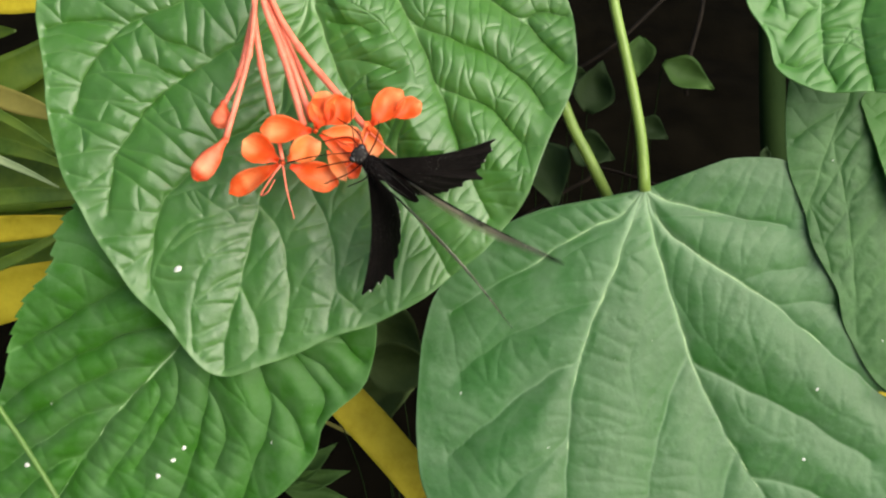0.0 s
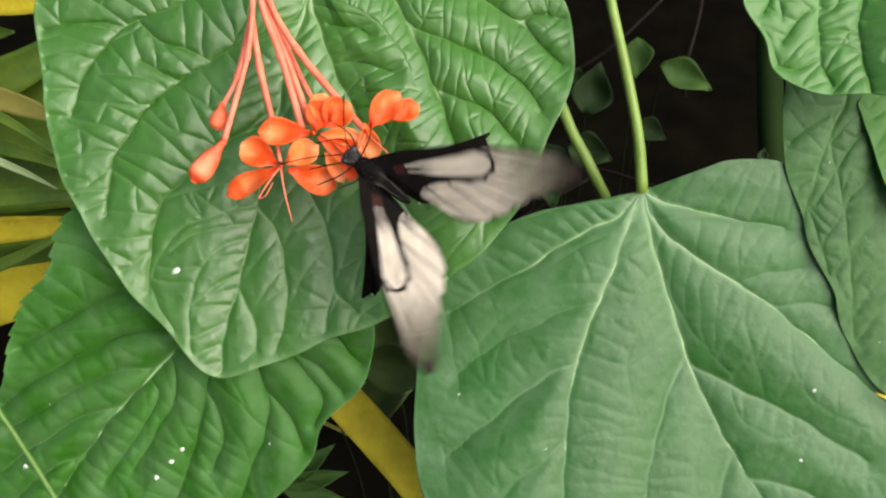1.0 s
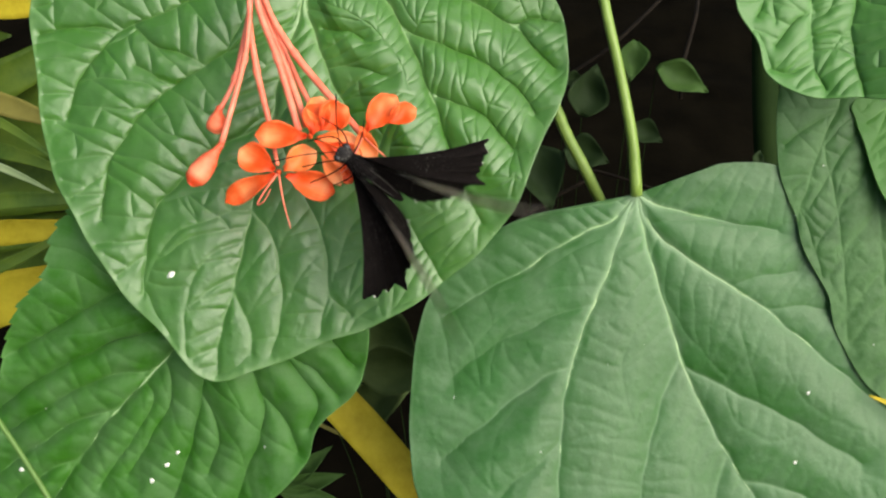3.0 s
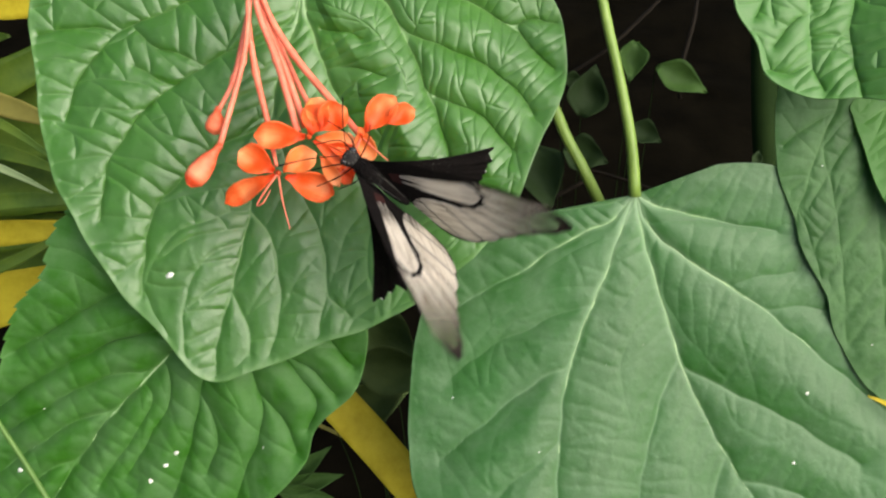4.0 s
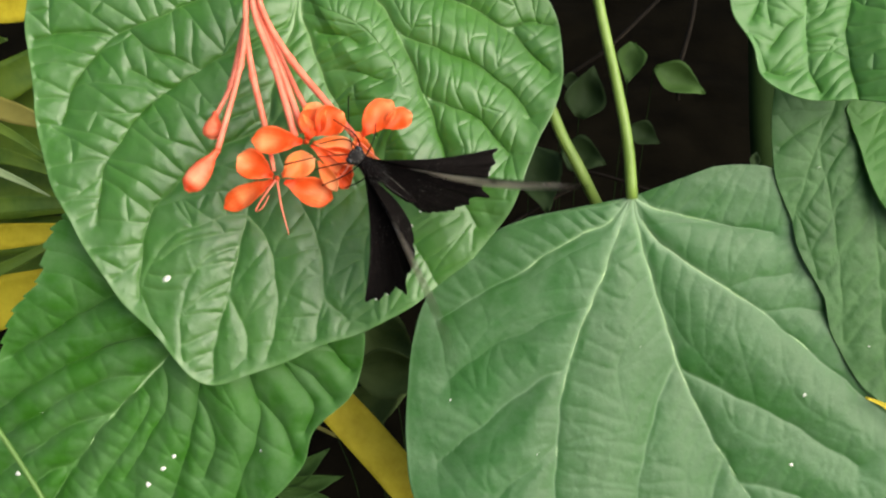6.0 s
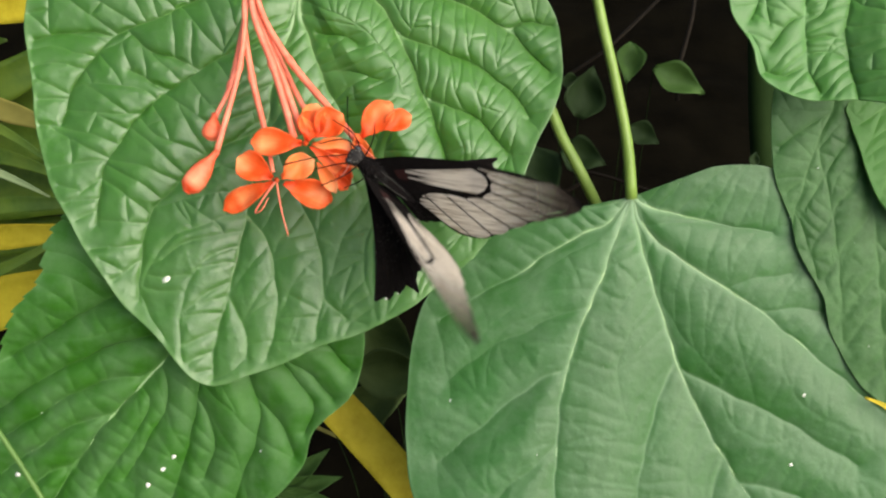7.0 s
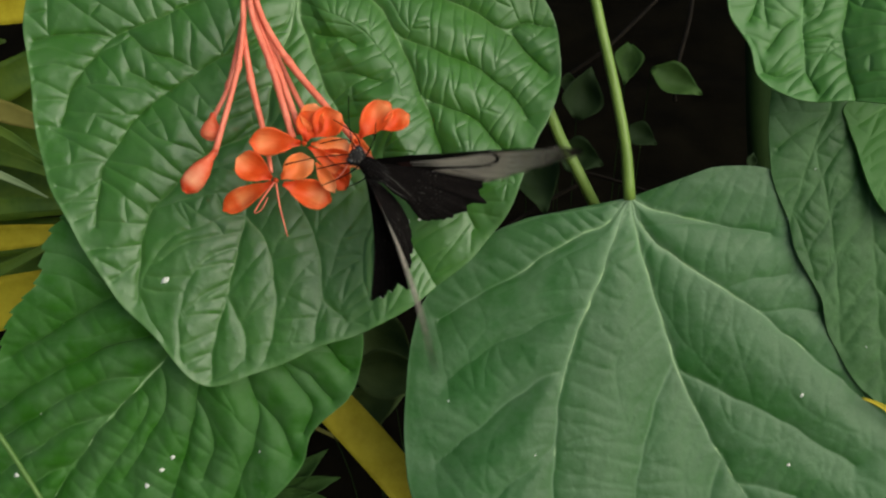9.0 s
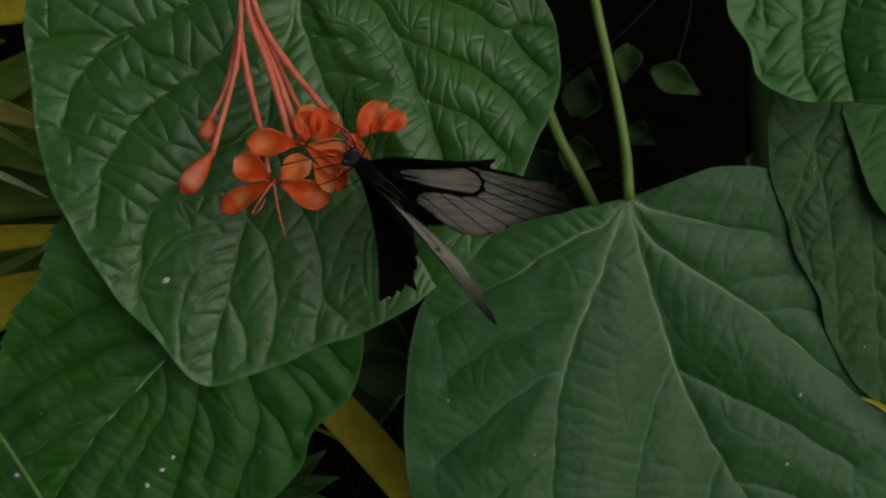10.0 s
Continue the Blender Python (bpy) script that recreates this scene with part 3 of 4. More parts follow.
SMOOTH_SIDE = [
    (1, [(1218, 630), (1192, 680), (1170, 750), (1155, 820), (1143, 900)]), (1, [(1232, 646), (1290, 675), (1340, 700), (1400, 728), (1470, 772), (1540, 815)]), (1, [(1300, 795), (1285, 850), (1272, 905)]),
    (1, [(1336, 847), (1390, 856), (1440, 875), (1490, 905)]), (2, [(1065, 530), (1010, 545), (950, 575), (900, 595), (850, 630), (812, 662)]), (1, [(1025, 640), (970, 665), (910, 710), (850, 760), (795, 805)]),
    (2, [(1003, 775), (970, 810), (920, 850), (885, 890)]), (2, [(1310, 500), (1350, 483), (1420, 472)]), (2, [(1370, 540), (1430, 534), (1480, 541)]), (1, [(1136, 337), (1080, 353), (1000, 364), (920, 388), (872, 412)])]
TOOTHED_LEFT = [
    (0, [(402, 482), (350, 575), (318, 613), (274, 660), (222, 714), (190, 752), (150, 808), (105, 880), (85, 930)]), (1, [(400, 482), (300, 488), (225, 505), (165, 538), (110, 570), (40, 612)]),
    (1, [(365, 553), (300, 574), (230, 590), (160, 620), (90, 655), (10, 712)]), (1, [(272, 650), (235, 650), (185, 663), (140, 685), (80, 720), (25, 755)]), (1, [(215, 718), (170, 726), (120, 752), (50, 798), (-20, 850)]),
    (1, [(152, 808), (110, 816), (70, 845), (20, 890)])]
TOOTHED_RIGHT = [
    (2, [(402, 490), (380, 600), (372, 680), (358, 750), (335, 830), (310, 900)]), (2, [(404, 484), (440, 600), (478, 700), (470, 770), (440, 850), (420, 920)]), (2, [(406, 484), (480, 580), (540, 650), (575, 700), (560, 750)]),
    (2, [(408, 482), (520, 550), (600, 595), (640, 640)]), (2, [(305, 628), (318, 680), (300, 730), (240, 830)]), (2, [(478, 690), (520, 740), (540, 790)]), (2, [(270, 665), (285, 700), (245, 770), (190, 850)]), (2, [(372, 690), (400, 760), (380, 830)]), (2, [(510, 612), (560, 640), (610, 690)])]
tagged(leaf("heart_leaf", 548, -70, 0.0, MARGIN1, [], HEART_MIDDLE + HEART_RIGHT + HEART_LEFT, QUILTED,
            slope=(-0.02, -0.06), dome=(-2.0, -0.7), bulge=2.2, quilt=0.46, cell=5.0, fine_cell=3.1, links=0.3, rib_width=0.65, seed=3, wavy=0.35, rows=290, cols=760, smooth_zone=0.9, folds=((-195, 0.02), (-150, 0.04), (-125, 0.035), (-103, 0.0), (-84, 0.015), (-78, 0.005), (-54, 0.08), (-36, 0.07), (-29, 0.06), (-5, 0.0), (20, -0.05)), specks=SPECKS["heart"]),
       "large glossy green heart-shaped leaf with quilted surface and pale veins", "leaf")
tagged(leaf("smooth_leaf", 1140, 335, -0.028, MARGIN2, [], SMOOTH_MAIN + SMOOTH_SIDE, MILKY,
            slope=(0.02, 0.10), dome=(-2.0, 2.0), bulge=1.9, quilt=0.26, cell=4.8, links=0.0, core=20.0, seed=5, wavy=0.15, rib_width=0.95, rows=220, cols=560, side_veins=True, folds=((-170, -0.06), (-130, 0.0), (-112, 0.06), (-76, -0.07), (-45, 0.02), (20, 0.0)), specks=SPECKS["smooth"]),
       "large dusty green heart-shaped leaf with palmate pale veins", "leaf")
tagged(leaf("toothed_leaf", 400, 480, -0.002, MARGIN3, [], TOOTHED_LEFT + TOOTHED_RIGHT, SHADED,
            slope=(0.04, 0.02), dome=(-2.0, -3.0), bulge=5.2, quilt=0.3, cell=4.4, links=0.0, seed=8, teeth=1.5, side_veins=True, wavy=0.3, rib_width=0.9, rows=200, cols=520, specks=SPECKS["toothed"]),
       "broad ribbed green leaf with toothed edge below the heart leaf", "leaf")
BRIGHT = [(0, [(1590, -190), (1540, -40), (1525, 60), (1552, 175)]), (0, [(1588, -190), (1500, -120), (1455, -20), (1453, 60), (1457, 105), (1478, 148)]), (1, [(1456, 100), (1420, 120), (1382, 112)]), (1, [(1454, 8), (1415, 36), (1388, 72)]),
          (2, [(1456, 55), (1490, 48), (1520, 56)]), (2, [(1456, 82), (1490, 78), (1524, 90)]), (1, [(1585, -190), (1480, -150), (1400, -70), (1355, 20)]), (2, [(1500, -30), (1480, 10), (1456, 25)]), (2, [(1400, -70), (1385, -10), (1390, 30)])]
tagged(leaf("bright_leaf", 1590, -190, -0.008, MARGIN4, [], BRIGHT, FRESH,
            slope=(0.0, -0.12), dome=(-3.0, -2.0), bulge=2.4, quilt=0.4, cell=4.0, seed=11, wavy=0.5, folds=((-190, 0.0), (-109, 0.0), (-101, 0.02), (-60, 0.26))),
       "bright fresh green leaf with puckered surface", "leaf")
tagged(leaf("blotched_leaf", 1545, 90, -0.0232, MARGIN5, [(-84, -4, 105, 6, 45), (-120, 20, 60, 2, 36), (-50, -10, 70, 3, 36)], [], BLOTCHED,
            slope=(0.0, 0.06), dome=(-0.6, -0.5), bulge=1.2, quilt=0.22, cell=4.2, links=0.2, seed=14, wavy=0.3, lip=0.5, specks=SPECKS["blotched"]),
       "dull green leaf with pale blotches and yellowed edge", "leaf")
tagged(leaf("fresh_leaf", 1660, 150, -0.0234, [(-185, 14), (-170, 22), (-158, 22.5), (-140, 24), (-125, 28), (-105, 36), (-90, 38), (-60, 30)], [(-112, 0, 34, 4, 40), (-160, 14, 20, 1, 40)], [], YOUNG,
            slope=(0.05, -0.1), bulge=1.0, quilt=0.2, cell=5, seed=17, rows=80, cols=160),
       "smooth bright green young leaf over the blotched leaf", "leaf")


def leaf_stalk(points, radii, label, mat=STEM):
    return tagged(new("leaf_stalk", tube("leaf_stalk", [place(*p) for p in points], [r * 0.001 for r in radii], mat)), label, "stalk")


FORK = (1368, -330, -0.15)
leaf_stalk([FORK, (1150, -300, -0.05), (1070, -120, -0.02), (1086, 0, -0.02), (1112, 120, -0.022), (1134, 240, -0.025), (1141, 338, -0.0285)], [2.0, 1.7, 1.6, 1.6, 1.7, 1.9], "pale green smooth leaf stalk holding the dusty leaf")
leaf_stalk([FORK, (1100, -260, -0.09), (940, -20, -0.065), (1000, 190, -0.06), (1045, 285, -0.06), (1086, 370, -0.066)], [2.0, 1.8, 1.8, 2.0, 2.0, 2.0], "pale green leaf stalk behind the heart leaf")
leaf_stalk([FORK, (1000, -360, -0.06), (700, -260, -0.02), (548, -70, -0.001)], [2.0, 1.8, 1.8, 1.6], "pale green leaf stalk holding the heart leaf")
leaf_stalk([FORK, (900, -300, -0.09), (620, 100, -0.06), (400, 480, -0.003)], [2.0, 1.8, 1.8, 1.6], "pale green leaf stalk hidden behind the heart leaf")
leaf_stalk([FORK, (1480, -300, -0.04), (1590, -190, -0.009)], [2.0, 1.8, 1.6], "pale green leaf stalk holding the bright leaf")
leaf_stalk([FORK, (1500, -160, -0.06), (1545, 90, -0.0243)], [2.0, 1.8, 1.6], "pale green leaf stalk holding the blotched leaf")
leaf_stalk([FORK, (1660, -60, -0.04), (1660, 150, -0.0235)], [2.0, 1.8, 1.4], "pale green leaf stalk holding the young leaf")
leaf_stalk([FORK, (500, -380, -0.10), (-220, 200, -0.07), (-60, 640, 0.0), (0, 724, 0.001), (52, 802, 0.001), (101, 882, 0.001), (150, 980, -0.001)], [2.0, 1.6, 1.3, 0.75, 0.75, 0.8, 0.8], "thin dull green stalk lying over the toothed leaf", DULL_STEM)
foot = place(1380, 500, -0.17)
tagged(new("main_stem", tube("main_stem", [place(*FORK) + Vector((0, 0, 0.05)), place(*FORK), place(1366, 100, -0.15), place(1372, 300, -0.155), foot, (foot.x + 0.01, foot.y + 0.02, -0.01)], [0.004, 0.0050, 0.0056, 0.006, 0.0065, 0.007], SHADE_STEM, 40, 14)), "upright green shrub stem, darkened to look shaded", "stem")


def ribbon(name, points, widths, mat, cup=0.12, thick=0.0005, rows=26, cols=7):
    """A strap-shaped leaf along points, facing the eye; widths in board units."""
    line = spline(points, rows)
    top = []
    for i, p in enumerate(line):
        way = (line[min(i + 1, rows - 1)] - line[max(i - 1, 0)]).normalized()
        out = (EYE - p).normalized()
        across = way.cross(out).normalized()
        out = across.cross(way)
        h = float(np.interp(i / (rows - 1), np.linspace(0, 1, len(widths)), widths)) * UNIT / 2
        for j in range(cols):
            r = 2 * j / (cols - 1) - 1
            top.append(p + across * (h * r) + out * (cup * 2 * h * (r * r - 0.4)))
    low = [v + AHEAD * thick for v in top]
    k = rows * cols
    f = grid_faces(rows, cols)
    faces = f + [tuple(reversed([a + k for a in q])) for q in f]
    rim = list(range(cols)) + [i * cols + cols - 1 for i in range(1, rows)] + [(rows - 1) * cols + j for j in range(cols - 2, -1, -1)] + [i * cols for i in range(rows - 2, 0, -1)]
    faces += [(b, a, a + k, b + k) for a, b in zip(rim, rim[1:] + rim[:1])]
    return mesh_of(name, top + low, faces, mat)


def strap(mat, widths, label, *points):
    """A strap leaf of the plants behind: it rises from the soil out of sight and crosses the gap."""
    pts = [place(*p) for p in points]
    root = Vector((pts[0].x - 0.03, pts[0].y + 0.03, 0.0))
    return tagged(new("strap_leaf", ribbon("strap_leaf", [root] + pts, [widths[0]] + list(widths), mat)), label, "leaf", group="strap leaves in the undergrowth")


strap(YELLOW, (80, 90, 84, 40), "yellow strap leaf lying behind the green leaves", (-420, 0, -0.09), (-150, -12, -0.085), (20, -8, -0.08), (130, 0, -0.08))
strap(YELLOW, (62, 68, 62, 40), "yellow strap leaf with greenish edge", (-420, 430, -0.10), (-150, 418, -0.095), (20, 404, -0.09), (150, 396, -0.09))
strap(YELLOW, (130, 140, 130, 80), "broad yellow strap leaf behind the toothed leaf", (-420, 600, -0.11), (-150, 565, -0.105), (20, 520, -0.10), (160, 480, -0.10))
strap(PALE_BLADE, (26, 24, 16, 3), "pale whitish green blade lying across the undergrowth", (-420, 120, -0.07), (-120, 235, -0.068), (30, 296, -0.066), (104, 332, -0.066))
strap(GRASS, (40, 44, 40, 26), "green grass-like blade behind the heart leaf", (-420, 375, -0.085), (-150, 362, -0.08), (20, 348, -0.075), (170, 342, -0.075))
strap(GRASS, (26, 30, 28, 12), "narrow green blade between yellow leaves", (-420, 560, -0.088), (-150, 520, -0.083), (20, 460, -0.079), (130, 402, -0.078))
strap(STRAW, (50, 60, 52, 16), "tan withered leaf behind the heart leaf", (-420, 100, -0.10), (-120, 140, -0.098), (40, 185, -0.095), (110, 212, -0.09))
strap(GRASS, (24, 30, 24, 8), "thin olive blade in the undergrowth", (-420, 70, -0.098), (-120, 150, -0.096), (20, 215, -0.092), (110, 275, -0.09))
strap(GRASS, (40, 46, 40, 14), "olive green blade in the undergrowth", (-420, 215, -0.105), (-150, 235, -0.105), (20, 262, -0.10), (130, 300, -0.098))
strap(GRASS, (90, 100, 96, 60), "broad green leaf behind the heart leaf", (-420, 240, -0.115), (-150, 190, -0.112), (20, 130, -0.11), (140, 60, -0.11))
strap(GRASS, (44, 48, 40, 6), "green leaf end beside the yellow leaf", (-420, 110, -0.105), (-150, 75, -0.10), (-20, 58, -0.098), (28, 54, -0.097))
strap(GRASS, (90, 100, 100, 80), "broad shaded green leaf deep in the undergrowth", (-520, 190, -0.135), (-200, 175, -0.13), (40, 160, -0.125), (200, 150, -0.12))
strap(GRASS, (160, 200, 200, 120), "broad shaded green leaf deep in the undergrowth", (-520, 330, -0.16), (-200, 320, -0.15), (40, 310, -0.145), (200, 320, -0.14))
strap(GRASS, (100, 110, 100, 80), "broad shaded green leaf deep in the undergrowth", (-520, 450, -0.17), (-200, 425, -0.16), (40, 405, -0.155), (220, 390, -0.15))
strap(GRASS, (110, 130, 120, 90), "shaded green leaf deep in the undergrowth", (-520, 230, -0.14), (-200, 235, -0.135), (40, 235, -0.13), (220, 250, -0.13))
strap(GRASS, (230, 260, 260, 200), "broad olive leaf in the depth of the undergrowth", (-560, 300, -0.19), (-220, 290, -0.185), (40, 285, -0.18), (220, 290, -0.175))
strap(GRASS, (200, 230, 230, 160), "broad olive leaf in the depth of the undergrowth", (-560, 520, -0.2), (-220, 500, -0.195), (40, 480, -0.19), (220, 470, -0.185))
strap(YELLOW, (84, 92, 96, 90), "yellow strap leaf crossing the dark gap between leaves", (420, 560, -0.11), (540, 640, -0.098), (660, 760, -0.094), (830, 960, -0.09))
strap(STRAW, (10, 12, 8, 4), "dry thin stalk in the dark gap", (380, 640, -0.17), (520, 720, -0.165), (640, 780, -0.16), (720, 850, -0.16))
# added strap that imitates the yellowed spot on the blotched leaf's edge
strap(YELLOW, (10, 12, 11, 4), "orange-yellow spot of the blotched leaf's edge, added as a strap", (1800, 860, -0.04), (1680, 780, -0.03), (1600, 715, -0.028), (1556, 694, -0.027))


def seedling(x, y, w, length, width, turn, lift, label, mat=SHADED_SMALL):
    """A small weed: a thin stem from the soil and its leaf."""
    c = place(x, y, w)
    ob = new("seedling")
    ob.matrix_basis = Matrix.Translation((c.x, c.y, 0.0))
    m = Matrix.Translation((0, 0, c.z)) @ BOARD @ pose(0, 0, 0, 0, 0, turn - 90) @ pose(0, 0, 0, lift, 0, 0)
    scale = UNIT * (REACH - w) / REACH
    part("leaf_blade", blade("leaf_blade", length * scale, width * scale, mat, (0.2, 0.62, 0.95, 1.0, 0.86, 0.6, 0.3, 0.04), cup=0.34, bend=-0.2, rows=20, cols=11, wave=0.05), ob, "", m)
    part("stem", tube("stem", [(0.01, 0.03, -0.005), (0.006, 0.02, c.z * 0.6), (0, 0.002, c.z - 0.0005)], [0.0003, 0.00025, 0.00025], SHADE_STEM, 14, 6), ob)
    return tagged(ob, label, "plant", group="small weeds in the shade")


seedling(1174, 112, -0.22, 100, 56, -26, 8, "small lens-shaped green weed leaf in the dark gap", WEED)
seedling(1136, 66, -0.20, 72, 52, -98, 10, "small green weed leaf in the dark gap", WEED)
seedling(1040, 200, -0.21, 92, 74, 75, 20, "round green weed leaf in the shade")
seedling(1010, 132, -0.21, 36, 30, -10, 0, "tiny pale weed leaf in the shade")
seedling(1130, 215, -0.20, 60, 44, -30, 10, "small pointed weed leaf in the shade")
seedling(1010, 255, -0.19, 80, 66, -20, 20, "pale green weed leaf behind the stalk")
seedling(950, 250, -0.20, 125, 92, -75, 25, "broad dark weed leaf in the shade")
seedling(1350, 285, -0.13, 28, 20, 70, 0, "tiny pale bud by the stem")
seedling(600, 745, -0.135, 150, 90, 28, 10, "broad dim green weed leaf under the yellow leaf", DIM)
seedling(640, 640, -0.125, 150, 90, -8, 15, "broad dim green weed leaf in the gap", DIM)
seedling(650, 560, -0.135, 130, 110, -40, 15, "broad dim green weed leaf in the gap", DIM)
seedling(650, 715, -0.20, 90, 60, 20, 10, "dim brownish green weed leaf in the gap", DIM)
seedling(690, 640, -0.22, 90, 60, 10, 20, "dim brownish green weed leaf in the gap", DIM)
for turn in (12, -12, 38):
    seedling(500, 860, -0.14, 120, 40, turn, 10, "lobed green weed leaf below the toothed leaf", WEED)
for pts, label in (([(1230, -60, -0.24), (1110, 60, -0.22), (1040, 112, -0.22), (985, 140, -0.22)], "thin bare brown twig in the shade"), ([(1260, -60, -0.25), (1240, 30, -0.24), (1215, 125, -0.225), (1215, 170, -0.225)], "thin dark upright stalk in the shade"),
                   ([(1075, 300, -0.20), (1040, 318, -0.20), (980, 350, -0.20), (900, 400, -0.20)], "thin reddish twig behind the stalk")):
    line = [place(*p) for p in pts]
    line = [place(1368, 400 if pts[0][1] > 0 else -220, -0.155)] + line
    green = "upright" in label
    tagged(new("twig", tube("twig", line, [0.0011] * 5 if green else [0.0009, 0.0009, 0.001, 0.0009, 0.0006], SHADE_TWIG)), label, "twig")

# ---- flowers ----
cluster = new("flower_cluster")
cluster.matrix_basis = stand(500, 240, 0.022)
tagged(cluster, "hanging cluster of orange-red tubular flowers and buds", "flower")
CLUSTER_BACK = cluster.matrix_basis.inverted()


def near(x, y, w):
    return CLUSTER_BACK @ place(x, y, w)


def pedicel(points, radii):
    return part("pedicel", tube("pedicel", [near(*p) for p in points], [r * 0.001 for r in radii], PEDICEL, 20, 8), cluster, "salmon-orange slender stalk")


def bud(x, y, w, turn, length, width):
    prof = [(0.0, 0.22), (0.2, 0.34), (0.45, 0.8), (0.7, 1.0), (0.88, 0.85), (1.0, 0.25)]
    verts, rows, n = [], 16, 14
    length, width = length * UNIT * (REACH - w) / REACH, width * UNIT * (REACH - w) / REACH
    for i in range(rows):
        s = i / (rows - 1)
        r = float(np.interp(s, [a for a, _ in prof], [b for _, b in prof])) * width / 2
        for j in range(n):
            a = 2 * math.pi * j / n
            rr = r * (1 + 0.05 * math.cos(4 * a + 3 * s))
            verts.append((rr * math.cos(a), length * s, rr * math.sin(a)))
    faces = grid_faces(rows, n, True) + [tuple(range(n)), tuple(range(rows * n - 1, (rows - 1) * n - 1, -1))]
    return part("bud", mesh_of("bud", verts, faces, BUD), cluster, "closed orange bud", Matrix.Translation(near(x, y, w)) @ pose(0, 0, 0, 0, 0, turn))


def flower(x, y, w, petals, stamens=()):
    heart = [near(x, y, w - 0.004), near(x, y, w), near(x, y, w + 0.002)]
    f = part("flower", tube("flower", heart, [0.0008, 0.0006, 0.0003], PETAL, 8, 10), cluster, "open orange-red flower")
    back = Matrix.Translation(near(x, y, w))
    for turn, start, length, width, lift, mat in petals:
        k = UNIT * (REACH - w) / REACH
        me = blade("petal", length * k, width * k, mat, (0.16, 0.32, 0.56, 0.79, 0.94, 1.0, 0.95, 0.76, 0.10), cup=0.3, bend=-0.25, rows=28, cols=13, wave=0.07)
        p = part("petal", me, f, "rounded orange petal", back @ pose(0, 0, 0, 0, 0, turn - 90) @ pose(0, start * k, 0, lift, 0, 0))
    for pts in stamens:
        part("stamen", tube("stamen", [near(*p) for p in pts], [0.00028, 0.00022, 0.00012], PEDICEL, 16, 6), f, "thin orange filament")
    return f


pedicel([(456, -60, 0.02), (452, 0, 0.02), (440, 100, 0.022), (398, 252, 0.024)], [0.6, 0.62, 0.8, 0.7, 0.85])
pedicel([(454, -60, 0.018), (448, 20, 0.018), (425, 125, 0.018), (395, 190, 0.02)], [0.55, 0.6, 0.85, 0.6, 0.7])
pedicel([(452, -60, 0.020), (450, 20, 0.020), (463, 115, 0.020), (485, 208, 0.019), (500, 283, 0.025)], [0.6, 0.7, 0.95, 0.8, 0.5])
pedicel([(458, -60, 0.021), (468, 10, 0.021), (500, 95, 0.022), (538, 222, 0.024)], [0.85, 0.85, 0.95, 1.0])
pedicel([(462, -60, 0.017), (476, 10, 0.018), (515, 110, 0.019), (552, 215, 0.02)], [0.85, 0.85, 0.95, 1.0])
pedicel([(464, -60, 0.015), (490, 30, 0.015), (530, 120, 0.016), (565, 190, 0.017)], [0.8, 0.8, 0.8, 0.8])
pedicel([(464, -60, 0.019), (485, 10, 0.019), (530, 85, 0.02), (600, 170, 0.022), (655, 235, 0.024)], [0.85, 0.85, 1.0, 0.9, 0.9])
for x, y, w, turn, size in ((441, 96, 0.022, 78, 0.9), (424, 128, 0.018, 73, 0.85), (463, 116, 0.020, 100, 1.0), (499, 93, 0.022, 108, 1.0), (514, 108, 0.019, 110, 0.95), (531, 86, 0.020, 126, 1.05)):
    part("knot", ball("knot", 0.00105 * size, 0.0024 * size, 0.00105 * size, PEDICEL, 0.12), cluster, "small swollen joint on the stalk", Matrix.Translation(near(x, y, w)) @ pose(0, 0, 0, 0, 0, turn - 90))
bud(402, 243, 0.024, 143, 95, 44)
bud(396, 178, 0.02, 172, 50, 38)
low_flower = flower(500, 289, 0.026, [(150, 8, 72, 54, 10, PETAL), (206, 6, 112, 40, -5, PETAL), (-20, 14, 90, 52, -4, PETAL), (30, 10, 64, 48, 14, PETAL_PALE)],
       [[(500, 289, 0.026), (508, 338, 0.03), (521, 388, 0.03)], [(499, 290, 0.027), (478, 318, 0.031), (462, 345, 0.031), (474, 340, 0.033), (486, 318, 0.033)]])
flower(558, 232, 0.025, [(75, 20, 55, 42, 0, PETAL_PALE), (70, 4, 56, 52, 15, PETAL), (40, 20, 62, 58, 12, PETAL), (-6, 12, 72, 32, 8, PETAL_PALE), (-36, 10, 90, 30, 8, PETAL), (178, 6, 90, 50, 12, PETAL), (-22, 34, 66, 30, 16, PETAL), (-58, 40, 62, 26, 20, PETAL_PALE), (-48, 70, 40, 24, 4, PETAL)])
flower(652, 228, 0.026, [(50, 8, 80, 52, 12, PETAL), (27, 46, 58, 40, 5, PETAL), (-78, -14, 66, 42, 5, PETAL_PALE), (-112, 40, 56, 30, -5, PETAL)],
       [[(655, 235, 0.026), (680, 258, 0.03), (700, 275, 0.03)], [(650, 235, 0.026), (630, 280, 0.03), (610, 300, 0.03)]])

# ---- butterfly ----
butterfly = new("butterfly")
tagged(butterfly, "black butterfly with pale grey-white forewings feeding at the flowers", "butterfly")
SPAN = 0.0530


def leading(x):
    pts = [(0, 0), (0.08, 0.026), (0.17, 0.052), (0.3, 0.066), (0.45, 0.076), (0.58, 0.062), (0.72, 0.035), (0.83, -0.005), (0.91, -0.042), (0.965, -0.08), (0.99, -0.108), (1.0, -0.14)]
    return float(np.interp(x, [a for a, _ in pts], [b for _, b in pts]))


